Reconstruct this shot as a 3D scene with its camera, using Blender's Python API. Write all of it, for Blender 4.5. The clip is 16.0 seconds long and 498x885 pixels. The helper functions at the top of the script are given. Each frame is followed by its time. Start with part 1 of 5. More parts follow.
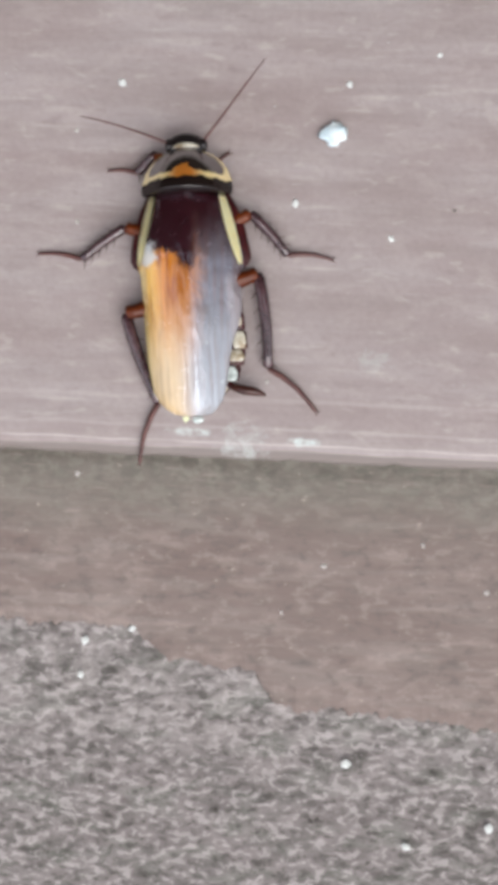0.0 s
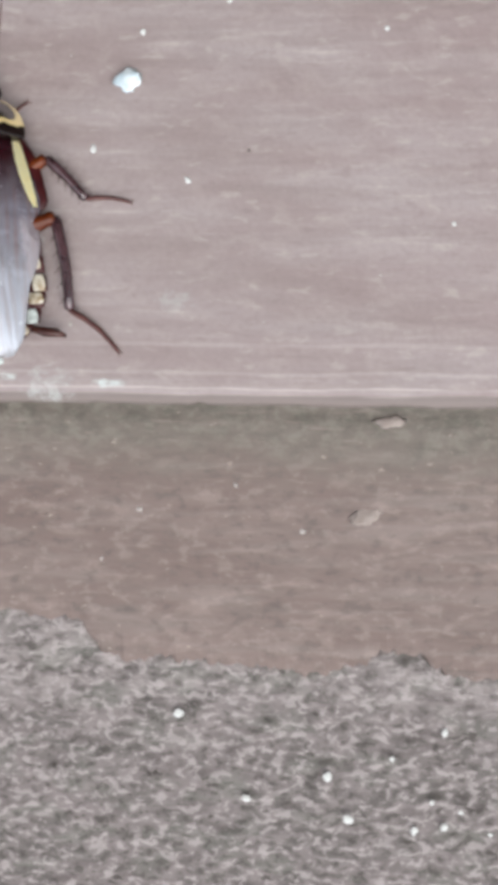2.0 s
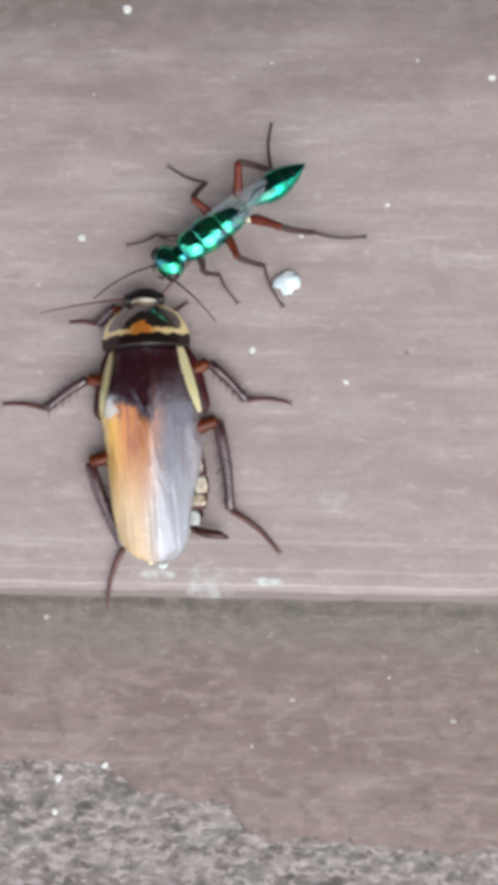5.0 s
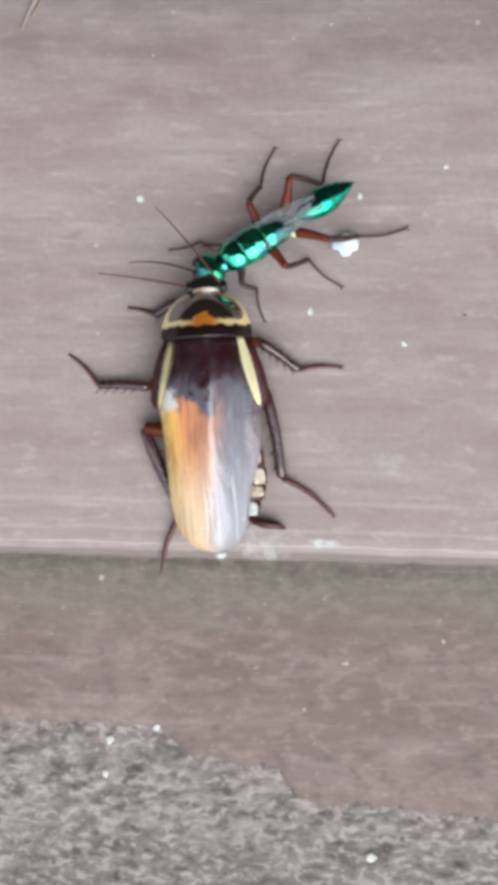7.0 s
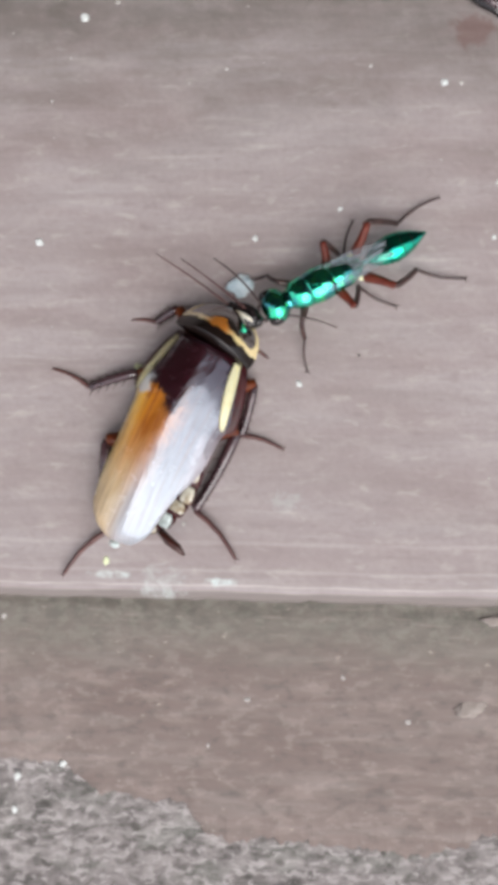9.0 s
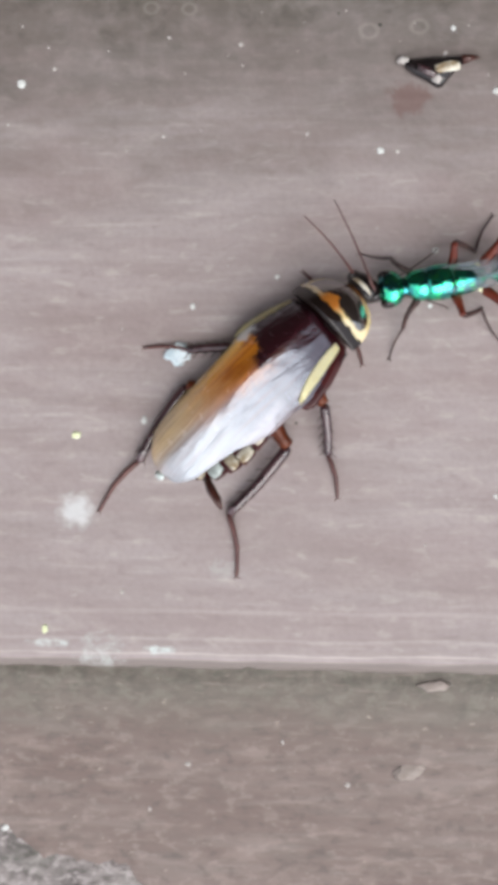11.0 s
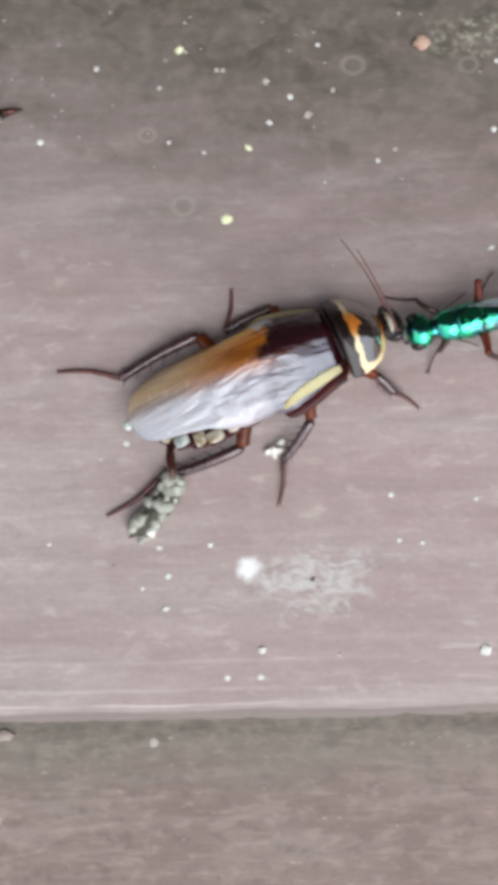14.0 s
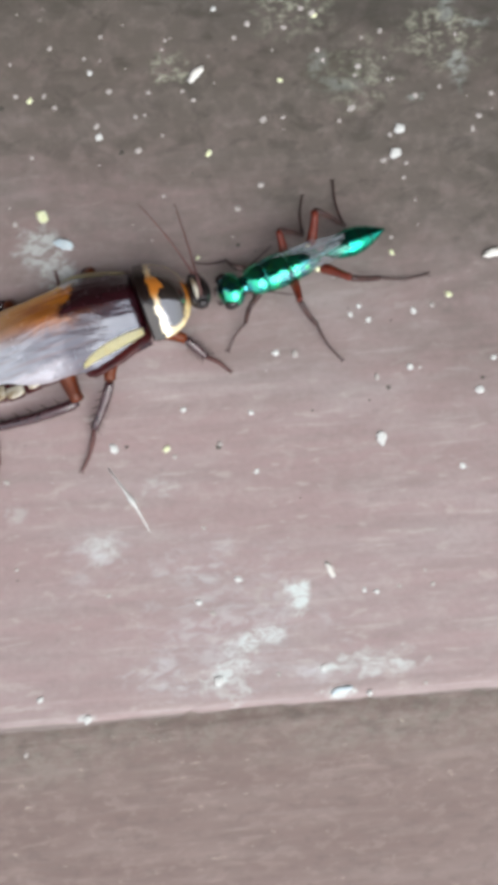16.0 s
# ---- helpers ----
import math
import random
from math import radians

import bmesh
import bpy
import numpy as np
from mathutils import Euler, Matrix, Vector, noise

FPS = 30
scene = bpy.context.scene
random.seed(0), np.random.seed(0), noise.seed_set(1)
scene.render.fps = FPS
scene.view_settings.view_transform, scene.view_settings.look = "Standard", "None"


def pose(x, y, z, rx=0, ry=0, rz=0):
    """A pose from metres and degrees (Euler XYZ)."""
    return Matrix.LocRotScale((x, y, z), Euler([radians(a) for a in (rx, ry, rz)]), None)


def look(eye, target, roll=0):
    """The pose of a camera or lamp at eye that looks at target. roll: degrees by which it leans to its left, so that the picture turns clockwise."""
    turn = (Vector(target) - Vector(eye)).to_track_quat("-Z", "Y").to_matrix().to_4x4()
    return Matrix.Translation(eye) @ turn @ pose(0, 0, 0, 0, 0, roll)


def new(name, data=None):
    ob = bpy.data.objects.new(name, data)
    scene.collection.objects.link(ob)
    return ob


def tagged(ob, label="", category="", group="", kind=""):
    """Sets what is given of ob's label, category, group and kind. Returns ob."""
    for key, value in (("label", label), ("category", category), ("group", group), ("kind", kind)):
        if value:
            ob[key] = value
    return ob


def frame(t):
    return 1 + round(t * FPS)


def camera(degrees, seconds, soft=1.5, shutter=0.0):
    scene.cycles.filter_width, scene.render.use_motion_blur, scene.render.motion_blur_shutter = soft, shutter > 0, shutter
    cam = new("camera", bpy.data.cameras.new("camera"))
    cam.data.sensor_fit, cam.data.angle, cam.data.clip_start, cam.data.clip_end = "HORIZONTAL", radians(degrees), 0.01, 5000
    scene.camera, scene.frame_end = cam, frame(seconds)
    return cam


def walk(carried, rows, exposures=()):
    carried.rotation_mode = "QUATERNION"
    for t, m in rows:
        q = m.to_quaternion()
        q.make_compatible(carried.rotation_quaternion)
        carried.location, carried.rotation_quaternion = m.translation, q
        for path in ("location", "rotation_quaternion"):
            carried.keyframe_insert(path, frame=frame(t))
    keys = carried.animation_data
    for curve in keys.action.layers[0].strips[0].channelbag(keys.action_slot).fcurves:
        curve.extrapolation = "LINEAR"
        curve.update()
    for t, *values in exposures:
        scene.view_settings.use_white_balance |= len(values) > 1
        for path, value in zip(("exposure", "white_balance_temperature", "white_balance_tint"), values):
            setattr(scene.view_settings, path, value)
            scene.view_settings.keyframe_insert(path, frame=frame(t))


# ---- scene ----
MM = 0.001

# the camera and its path: seconds, metres, degrees
PATH = [
    (0, -0.00000, -0.00000, 0.09129, -1.215, 1.489, 2.437),
    (0.1, -0.00093, 0.00010, 0.09135, -1.190, 1.500, 2.350),
    (0.2, -0.00072, -0.00101, 0.09141, -1.125, 1.519, 2.140),
    (0.5, 0.00494, -0.00276, 0.09151, -0.990, 1.563, 1.690),
    (1, 0.01056, -0.00567, 0.09160, -1.137, 2.353, 1.602),
    (1.5, 0.01650, -0.00778, 0.09159, -0.597, 2.140, 1.358),
    (2, 0.02197, -0.00882, 0.09132, 0.635, 2.162, 0.855),
    (2.5, 0.03015, -0.00862, 0.09111, 1.226, 2.409, -0.173),
    (2.7, 0.02564, -0.00205, 0.09158, 1.334, 2.060, 0.701),
    (3, 0.01823, 0.00580, 0.09245, 1.496, 1.537, 0.574),
    (3.2, 0.01584, 0.01103, 0.09259, 1.618, 1.281, 1.049),
    (3.5, 0.01206, 0.01107, 0.09293, 1.801, 0.897, 1.073),
    (4, 0.00652, 0.01043, 0.09351, 1.844, 0.576, 1.364),
    (4.5, 0.00937, 0.00892, 0.09309, 1.259, 0.511, 1.102),
    (5, 0.00289, 0.01141, 0.09328, 1.057, 0.977, 0.808),
    (5.2, -0.00121, 0.01157, 0.09325, 1.338, 1.065, 1.199),
    (7.3, -0.00230, 0.00687, 0.09326, 1.075, 1.501, 1.280),
    (7.5, -0.00116, 0.00732, 0.09337, 1.159, 1.491, 1.323),
    (8, 0.00038, 0.00925, 0.09377, 1.409, 1.693, 1.139),
    (8.5, 0.00540, 0.00947, 0.09394, 1.758, 1.905, 1.233),
    (8.7, 0.00729, 0.00990, 0.09396, 1.640, 2.056, 1.118),
    (10.8, 0.01534, 0.01877, 0.09405, 1.178, 1.247, 0.568),
    (11, 0.01492, 0.01892, 0.09431, 1.167, 1.198, 0.692),
    (11.5, 0.02346, 0.02091, 0.09459, 1.324, 1.137, 0.484),
    (12, 0.03879, 0.02278, 0.09470, 1.936, 2.064, 0.426),
    (12.5, 0.05101, 0.02219, 0.09440, 2.024, 2.200, -0.258),
    (13, 0.05575, 0.02243, 0.09397, 2.108, 2.233, -0.671),
    (13.5, 0.05609, 0.02211, 0.09367, 2.024, 2.365, -0.833),
    (14, 0.06333, 0.02217, 0.09383, 2.137, 1.191, -1.563),
    (14.2, 0.07638, 0.02061, 0.09392, 2.138, 0.229, -2.477),
    (14.5, 0.09678, 0.01602, 0.09266, 1.888, 0.479, -3.654),
    (15, 0.11042, 0.01407, 0.09181, 2.136, 0.121, -3.807),
    (15.5, 0.11675, 0.01627, 0.09237, 2.364, 0.062, -3.830),
    (16, 0.13020, 0.02095, 0.09395, 2.809, -0.396, -4.677),
]
cam = camera(32, 16.0, soft=6.4, shutter=0.15)
walk(cam, [(t, pose(*p)) for t, *p in PATH], exposures=[(0.0, 0.82), (16.0, 0.82)])

# daylight: thin even cloud over the sky, a weak sun through it
world = bpy.data.worlds.new("sky")
scene.world = world
world.use_nodes = True
wt = world.node_tree
sky = wt.nodes.new("ShaderNodeTexSky")
sky.sky_type = "NISHITA"
sky.sun_disc = False
sky.sun_elevation = radians(58)
sky.sun_rotation = radians(164)
sky.dust_density = 4.0
cloud = wt.nodes.new("ShaderNodeMix")
cloud.data_type = "RGBA"
cloud.inputs[0].default_value = 0.75
# thin cloud, brighter overhead than at the horizon
way = wt.nodes.new("ShaderNodeSeparateXYZ")
wt.links.new(wt.nodes.new("ShaderNodeTexCoord").outputs["Generated"], way.inputs[0])
rise = wt.nodes.new("ShaderNodeMapRange")
rise.inputs[3].default_value, rise.inputs[4].default_value = 0.6, 1.0
wt.links.new(way.outputs[2], rise.inputs[0])
tone = wt.nodes.new("ShaderNodeVectorMath")
tone.operation = "SCALE"
tone.inputs[0].default_value = (7.6, 7.8, 8.4)
wt.links.new(rise.outputs[0], tone.inputs[3])
wt.links.new(tone.outputs[0], cloud.inputs[7])
wt.links.new(sky.outputs[0], cloud.inputs[6])
wt.links.new(cloud.outputs[2], wt.nodes["Background"].inputs[0])
wt.nodes["Background"].inputs[1].default_value = 0.12
sun_data = bpy.data.lights.new("sun", "SUN")
sun_data.energy = 1.4
sun_data.angle = radians(60)
sun_data.color = (1.0, 0.99, 0.975)
sun = new("sun", sun_data)
sun.matrix_world = look((0.75, -1.2, 1.35), (0, 0, 0))


# ---------------------------------------------------------------- materials
class Mat:
    """A node material with short helpers; values may be numbers, colours or sockets."""

    def __init__(self, name, rough=0.5, metal=0.0, spec=0.5):
        self.m = bpy.data.materials.new(name)
        self.m.use_nodes = True
        self.nt = self.m.node_tree
        self.b = self.nt.nodes["Principled BSDF"]
        self.set("Roughness", rough)
        self.set("Metallic", metal)
        self.set("Specular IOR Level", spec)
        self.co = self.nt.nodes.new("ShaderNodeTexCoord").outputs["Object"]

    def put(self, socket, value):
        if isinstance(value, bpy.types.NodeSocket):
            self.nt.links.new(value, socket)
        elif isinstance(value, tuple) and len(value) == 3 and socket.type == "RGBA":
            socket.default_value = (*value, 1)
        else:
            socket.default_value = value

    def set(self, name, value):
        self.put(self.b.inputs[name], value)

    def scaled(self, sx, sy, sz, vec=None):
        n = self.nt.nodes.new("ShaderNodeVectorMath")
        n.operation = "MULTIPLY"
        self.put(n.inputs[0], vec or self.co)
        n.inputs[1].default_value = (sx, sy, sz)
        return n.outputs[0]

    def noise(self, scale, detail=4.0, rough=0.55, vec=None, warp=0.0):
        n = self.nt.nodes.new("ShaderNodeTexNoise")
        self.put(n.inputs["Vector"], vec or self.co)
        n.inputs["Scale"].default_value = scale
        n.inputs["Detail"].default_value = detail
        n.inputs["Roughness"].default_value = rough
        n.inputs["Distortion"].default_value = warp
        return n.outputs["Fac"]

    def cells(self, scale, vec=None, feature="F1"):
        n = self.nt.nodes.new("ShaderNodeTexVoronoi")
        n.feature = feature
        self.put(n.inputs["Vector"], vec or self.co)
        n.inputs["Scale"].default_value = scale
        return n.outputs["Distance"]

    def rng(self, v, a, b, lo=0.0, hi=1.0):
        n = self.nt.nodes.new("ShaderNodeMapRange")
        n.interpolation_type = "SMOOTHSTEP"
        self.put(n.inputs[0], v)
        for i, x in enumerate((a, b, lo, hi)):
            n.inputs[i + 1].default_value = x
        return n.outputs[0]

    def math(self, op, a, b=0.0, clamp=False):
        n = self.nt.nodes.new("ShaderNodeMath")
        n.operation = op
        n.use_clamp = clamp
        self.put(n.inputs[0], a)
        self.put(n.inputs[1], b)
        return n.outputs[0]

    def mix(self, f, a, b):
        n = self.nt.nodes.new("ShaderNodeMix")
        n.data_type = "RGBA"
        self.put(n.inputs[0], f)
        self.put(n.inputs[6], a)
        self.put(n.inputs[7], b)
        return n.outputs[2]

    def xyz(self):
        n = self.nt.nodes.new("ShaderNodeSeparateXYZ")
        self.put(n.inputs[0], self.co)
        return n.outputs

    def spot(self, cx, cy, rx, ry, wob, soft=0.4):
        """Mask of an irregular patch round (cx, cy) in metres, its rim broken up by the noise wob."""
        n = self.nt.nodes.new("ShaderNodeVectorMath")
        n.operation = "SUBTRACT"
        self.put(n.inputs[0], self.co)
        n.inputs[1].default_value = (cx, cy, 0)
        v = self.scaled(1 / rx, 1 / ry, 0, n.outputs[0])
        ln = self.nt.nodes.new("ShaderNodeVectorMath")
        ln.operation = "LENGTH"
        self.put(ln.inputs[0], v)
        d = self.math("ADD", ln.outputs["Value"], self.math("MULTIPLY", self.math("SUBTRACT", wob, 0.5), 2.4))
        return self.rng(d, 1.0, 1.0 - soft)

    def rand(self):
        return self.nt.nodes.new("ShaderNodeObjectInfo").outputs["Random"]

    def bump(self, height, strength=0.5, dist=0.0002, prev=None):
        n = self.nt.nodes.new("ShaderNodeBump")
        n.inputs["Strength"].default_value = strength
        n.inputs["Distance"].default_value = dist
        self.put(n.inputs["Height"], height)
        if prev:
            self.put(n.inputs["Normal"], prev)
        self.nt.links.new(n.outputs[0], self.b.inputs["Normal"])
        self.nt.links.new(n.outputs[0], self.b.inputs["Coat Normal"])
        return n.outputs[0]

    def color(self, c):
        self.set("Base Color", c)
        return self.m


def sill_paint():
    """Weathered brown floor paint, streaked along the sill, olive and darker at the back, pale residue."""
    k = Mat("weathered_brown_paint", 0.62)
    streak = k.noise(1.0, 4, 0.5, k.scaled(45, 620, 300), 0.3)
    broad = k.noise(1.0, 5, 0.55, k.scaled(40, 170, 50), 0.4)
    grain = k.noise(1500, 2, 0.5)
    wear = k.noise(1.0, 4, 0.55, k.scaled(100, 950, 300))
    mottle = k.noise(1.0, 4, 0.6, k.scaled(260, 420, 300), 0.6)
    c = k.mix(k.rng(broad, 0.3, 0.7), (0.32, 0.259, 0.251), (0.398, 0.347, 0.342))
    # a redder coat shows through further along
    c = k.mix(k.math("MULTIPLY", k.rng(k.xyz()[0], 0.015, 0.12, 0, 0.75), k.rng(broad, 0.85, 0.4)), c, (0.355, 0.251, 0.247))
    c = k.mix(k.rng(streak, 0.38, 0.72, 0, 0.5), c, (0.272, 0.222, 0.21))
    c = k.mix(k.rng(mottle, 0.45, 0.72, 0, 0.4), c, (0.437, 0.377, 0.36))
    c = k.mix(k.math("MULTIPLY", k.rng(wear, 0.54, 0.78), k.rng(broad, 0.4, 0.62, 0.15, 0.6)), c, (0.56, 0.5, 0.475))
    c = k.mix(k.rng(grain, 0.4, 0.7, 0, 0.16), c, (0.22, 0.18, 0.165))
    # small flecks where the coat is thin or thick
    fleck = k.noise(1.0, 3, 0.6, k.scaled(300, 800, 500), 0.4)
    c = k.mix(k.rng(fleck, 0.57, 0.7, 0, 0.4), c, (0.5, 0.45, 0.42))
    c = k.mix(k.rng(fleck, 0.43, 0.3, 0, 0.35), c, (0.25, 0.2, 0.19))
    # paint rubbed pale along the front edge
    rub = k.math("ADD", k.xyz()[1], k.math("MULTIPLY", k.math("SUBTRACT", wear, 0.5), 0.006))
    c = k.mix(k.math("MULTIPLY", k.rng(rub, -0.0012, -0.0026), k.rng(mottle, 0.3, 0.6, 0.05, 0.25)), c, (0.44, 0.38, 0.365))
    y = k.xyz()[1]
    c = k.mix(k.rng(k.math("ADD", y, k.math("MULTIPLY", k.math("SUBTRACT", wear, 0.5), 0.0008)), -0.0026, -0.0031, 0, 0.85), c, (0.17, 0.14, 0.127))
    sway = k.math("MULTIPLY", k.math("SUBTRACT", k.noise(1.0, 3, 0.5, k.scaled(70, 0, 0)), 0.5), 0.0012)
    for at, wide, amount in ((-0.0022, 0.00017, 0.75), (-0.0006, 0.0003, 0.28), (0.0024, 0.00035, 0.25), (0.0702, 0.0003, 0.3)):
        off = k.math("ABSOLUTE", k.math("SUBTRACT", k.math("ADD", y, sway), at))
        broken = k.math("MULTIPLY", k.rng(k.noise(1.0, 4, 0.6, k.scaled(110, 1800, 300)), 0.36, 0.58, 0.12, amount), k.rng(k.xyz()[0], 0.05, 0.085, 1.0, 0.25))
        c = k.mix(k.math("MULTIPLY", k.rng(off, wide, wide * 0.3), broken), c, (0.58, 0.51, 0.5))
    # colour turns olive and darker towards the back, with a noisy border
    rearward = k.math("ADD", y, k.math("MULTIPLY", k.math("SUBTRACT", k.noise(1.0, 5, 0.6, k.scaled(60, 160, 60), 0.8), 0.5), 0.03))
    rearward = k.math("ADD", rearward, k.rng(k.xyz()[0], 0.1, 0.165, 0.0, 0.015))
    rearward = k.math("SUBTRACT", rearward, k.rng(k.xyz()[0], 0.035, 0.065, 0.007, 0.0))
    # dirt here is only how far the olive tone sets in
    dirt = k.math("MULTIPLY", k.rng(rearward, 0.03, 0.072), k.rng(k.noise(500, 4, 0.6), 0.25, 0.6, 0.72, 0.96))
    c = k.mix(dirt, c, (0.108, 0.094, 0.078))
    c = k.mix(k.rng(rearward, 0.07, 0.096, 0, 0.75), c, (0.05, 0.046, 0.038))
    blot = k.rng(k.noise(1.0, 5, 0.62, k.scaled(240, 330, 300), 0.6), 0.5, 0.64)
    c = k.mix(k.math("MULTIPLY", blot, k.rng(rearward, 0.045, 0.08, 0, 0.6)), c, (0.05, 0.047, 0.036))
    # mossy crust at the back
    moss = k.rng(k.noise(1.0, 5, 0.7, k.scaled(800, 1000, 800)), 0.47, 0.62)
    for x, yy, rx, ry in ((146.5, 65.5, 6, 5), (156.0, 70.0, 6, 6), (126.0, 67.0, 3, 3), (139.0, 73.0, 7, 4), (100.0, 66.0, 7, 4), (88.0, 70.0, 8, 4)):
        patch = k.spot(x * MM, yy * MM, rx * MM, ry * MM, broad, 0.8)
        c = k.mix(k.math("MULTIPLY", k.math("MULTIPLY", patch, moss), 0.8), c, (0.34, 0.35, 0.27))
    # pale dried residue, each patch with its own outline
    wob = k.noise(420, 6, 0.72, None, 0.6)
    flecks = k.rng(k.noise(1.0, 5, 0.68, k.scaled(520, 800, 500), 0.8), 0.36, 0.6)
    pale = None
    for x, yy, rx, ry, s in (
        (68.5, 10.5, 7.5, 4.2, 0.5), (114.4, 15.1, 2.2, 1.8, 0.5), (135.1, 8.6, 1.8, 2.4, 1.0), (126.0, 0.1, 2.0, 1.5, 1.0),
        (127.0, 1.5, 1.7, 2.0, 0.9), (128.0, 3.0, 1.9, 1.9, 0.9), (129.6, 4.0, 2.2, 1.5, 0.9), (131.6, 4.9, 2.2, 1.3, 0.8), (127.2, 0.0, 3.4, 3.0, 0.5),
        (137.4, 0.6, 1.8, 0.7, 0.9), (142.8, 0.8, 5.5, 1.9, 0.7), (138.6, -2.0, 2.4, 0.8, 1.0), (111.6, -2.4, 1.6, 0.5, 0.8),
        (121.3, 21.5, 2.6, 1.6, 0.28), (105.5, 19.7, 1.8, 1.6, 0.25),
        (110.4, 48.5, 3.2, 3.2, 0.6), (111.8, 45.9, 2.4, 2.6, 0.7),
        (-2.8, -2.0, 3.0, 2.6, 0.4), (3.4, -1.8, 2.2, 0.6, 1.0), (-8.5, -1.2, 3.0, 0.5, 0.8), (10.5, 7.0, 2.2, 1.4, 0.22),
    ):
        p = k.math("MULTIPLY", k.spot(x * MM, yy * MM, rx * MM, ry * MM, wob, 0.6), s)
        pale = p if pale is None else k.math("MAXIMUM", pale, p)
    pale = k.math("MULTIPLY", pale, flecks)
    haze = None
    for x, yy, rx, ry, a in ((121.0, 1.0, 6.5, 3.4, 0.75), (114.0, 14.5, 4.0, 3.0, 0.6), (112.0, 12.3, 2.6, 1.8, 0.4), (124.5, 12.0, 6.0, 3.6, 0.55), (128.0, 14.4, 2.0, 2.0, 0.4), (128.0, 6.0, 13.0, 10.0, 0.45), (135.5, 0.7, 3.5, 2.2, 0.7)):
        p = k.math("MULTIPLY", k.spot(x * MM, yy * MM, rx * MM, ry * MM, mottle, 0.9), a)
        haze = p if haze is None else k.math("MAXIMUM", haze, p)
    haze = k.math("MULTIPLY", haze, k.rng(k.noise(1.0, 5, 0.65, k.scaled(420, 800, 400), 0.5), 0.4, 0.62, 0.12, 1.0))
    c = k.mix(haze, c, (0.54, 0.54, 0.555))
    c = k.mix(k.math("MULTIPLY", pale, 0.95), c, (0.64, 0.71, 0.69))
    soft = k.rng(k.noise(900, 3, 0.5), 0.0, 1.0, 0.36, 0.64)
    for x, yy, r, s in ((61.1, 12.1, 1.9, 1.0), (-5.8, 13.2, 2.6, 0.6)):
        c = k.mix(k.math("MULTIPLY", k.spot(x * MM, yy * MM, r * MM, r * 0.92 * MM, soft, 0.75), s), c, (0.78, 0.82, 0.82))
    for x, yy, rx, ry, s in ((157.6, 65.1, 1.6, 3.0, 0.6), (157.0, 71.6, 1.2, 2.2, 0.45), (160.0, 70.1, 2.2, 0.8, 0.5), (142.2, 66.3, 1.6, 2.4, 0.5), (144.5, 64.2, 3.6, 1.2, 0.5), (152.9, 62.2, 1.4, 0.5, 0.5)):
        c = k.mix(k.math("MULTIPLY", k.math("MULTIPLY", k.spot(x * MM, yy * MM, rx * MM, ry * MM, wob, 0.8), k.rng(flecks, 0.1, 0.8)), s), c, (0.36, 0.4, 0.37))
    # small ring marks of dried drops, and two old stains
    for x, yy, r in ((1.6, 68.5, 1.1), (5.8, 68.4, 1.1), (25.5, 66.0, 1.4), (31.0, 66.5, 1.3), (51.2, 59.8, 1.3), (55.0, 51.8, 1.7), (74.0, 66.8, 1.7), (86.6, 66.4, 1.4), (132.1, 9.0, 1.9)):
        a = k.spot(x * MM, yy * MM, r * MM, r * 0.8 * MM, 0.5, 0.3)
        b = k.spot(x * MM, yy * MM, r * 0.6 * MM, r * 0.5 * MM, 0.5, 0.3)
        c = k.mix(k.math("MULTIPLY", k.math("SUBTRACT", a, b, True), 0.17), c, (0.5, 0.48, 0.42))
    c = k.mix(k.math("MULTIPLY", k.spot(29.9 * MM, 58.6 * MM, 2.6 * MM, 2.2 * MM, wob), 0.6), c, (0.16, 0.085, 0.075))
    c = k.mix(k.math("MULTIPLY", k.spot(143.8 * MM, 65.5 * MM, 5 * MM, 3.0 * MM, wob), 0.4), c, (0.05, 0.05, 0.03))
    h = k.math("ADD", streak, k.math("MULTIPLY", grain, 0.5))
    k.bump(h, 0.3, 0.0002)
    k.set("Roughness", k.rng(broad, 0.2, 0.8, 0.5, 0.72))
    return k.color(c)


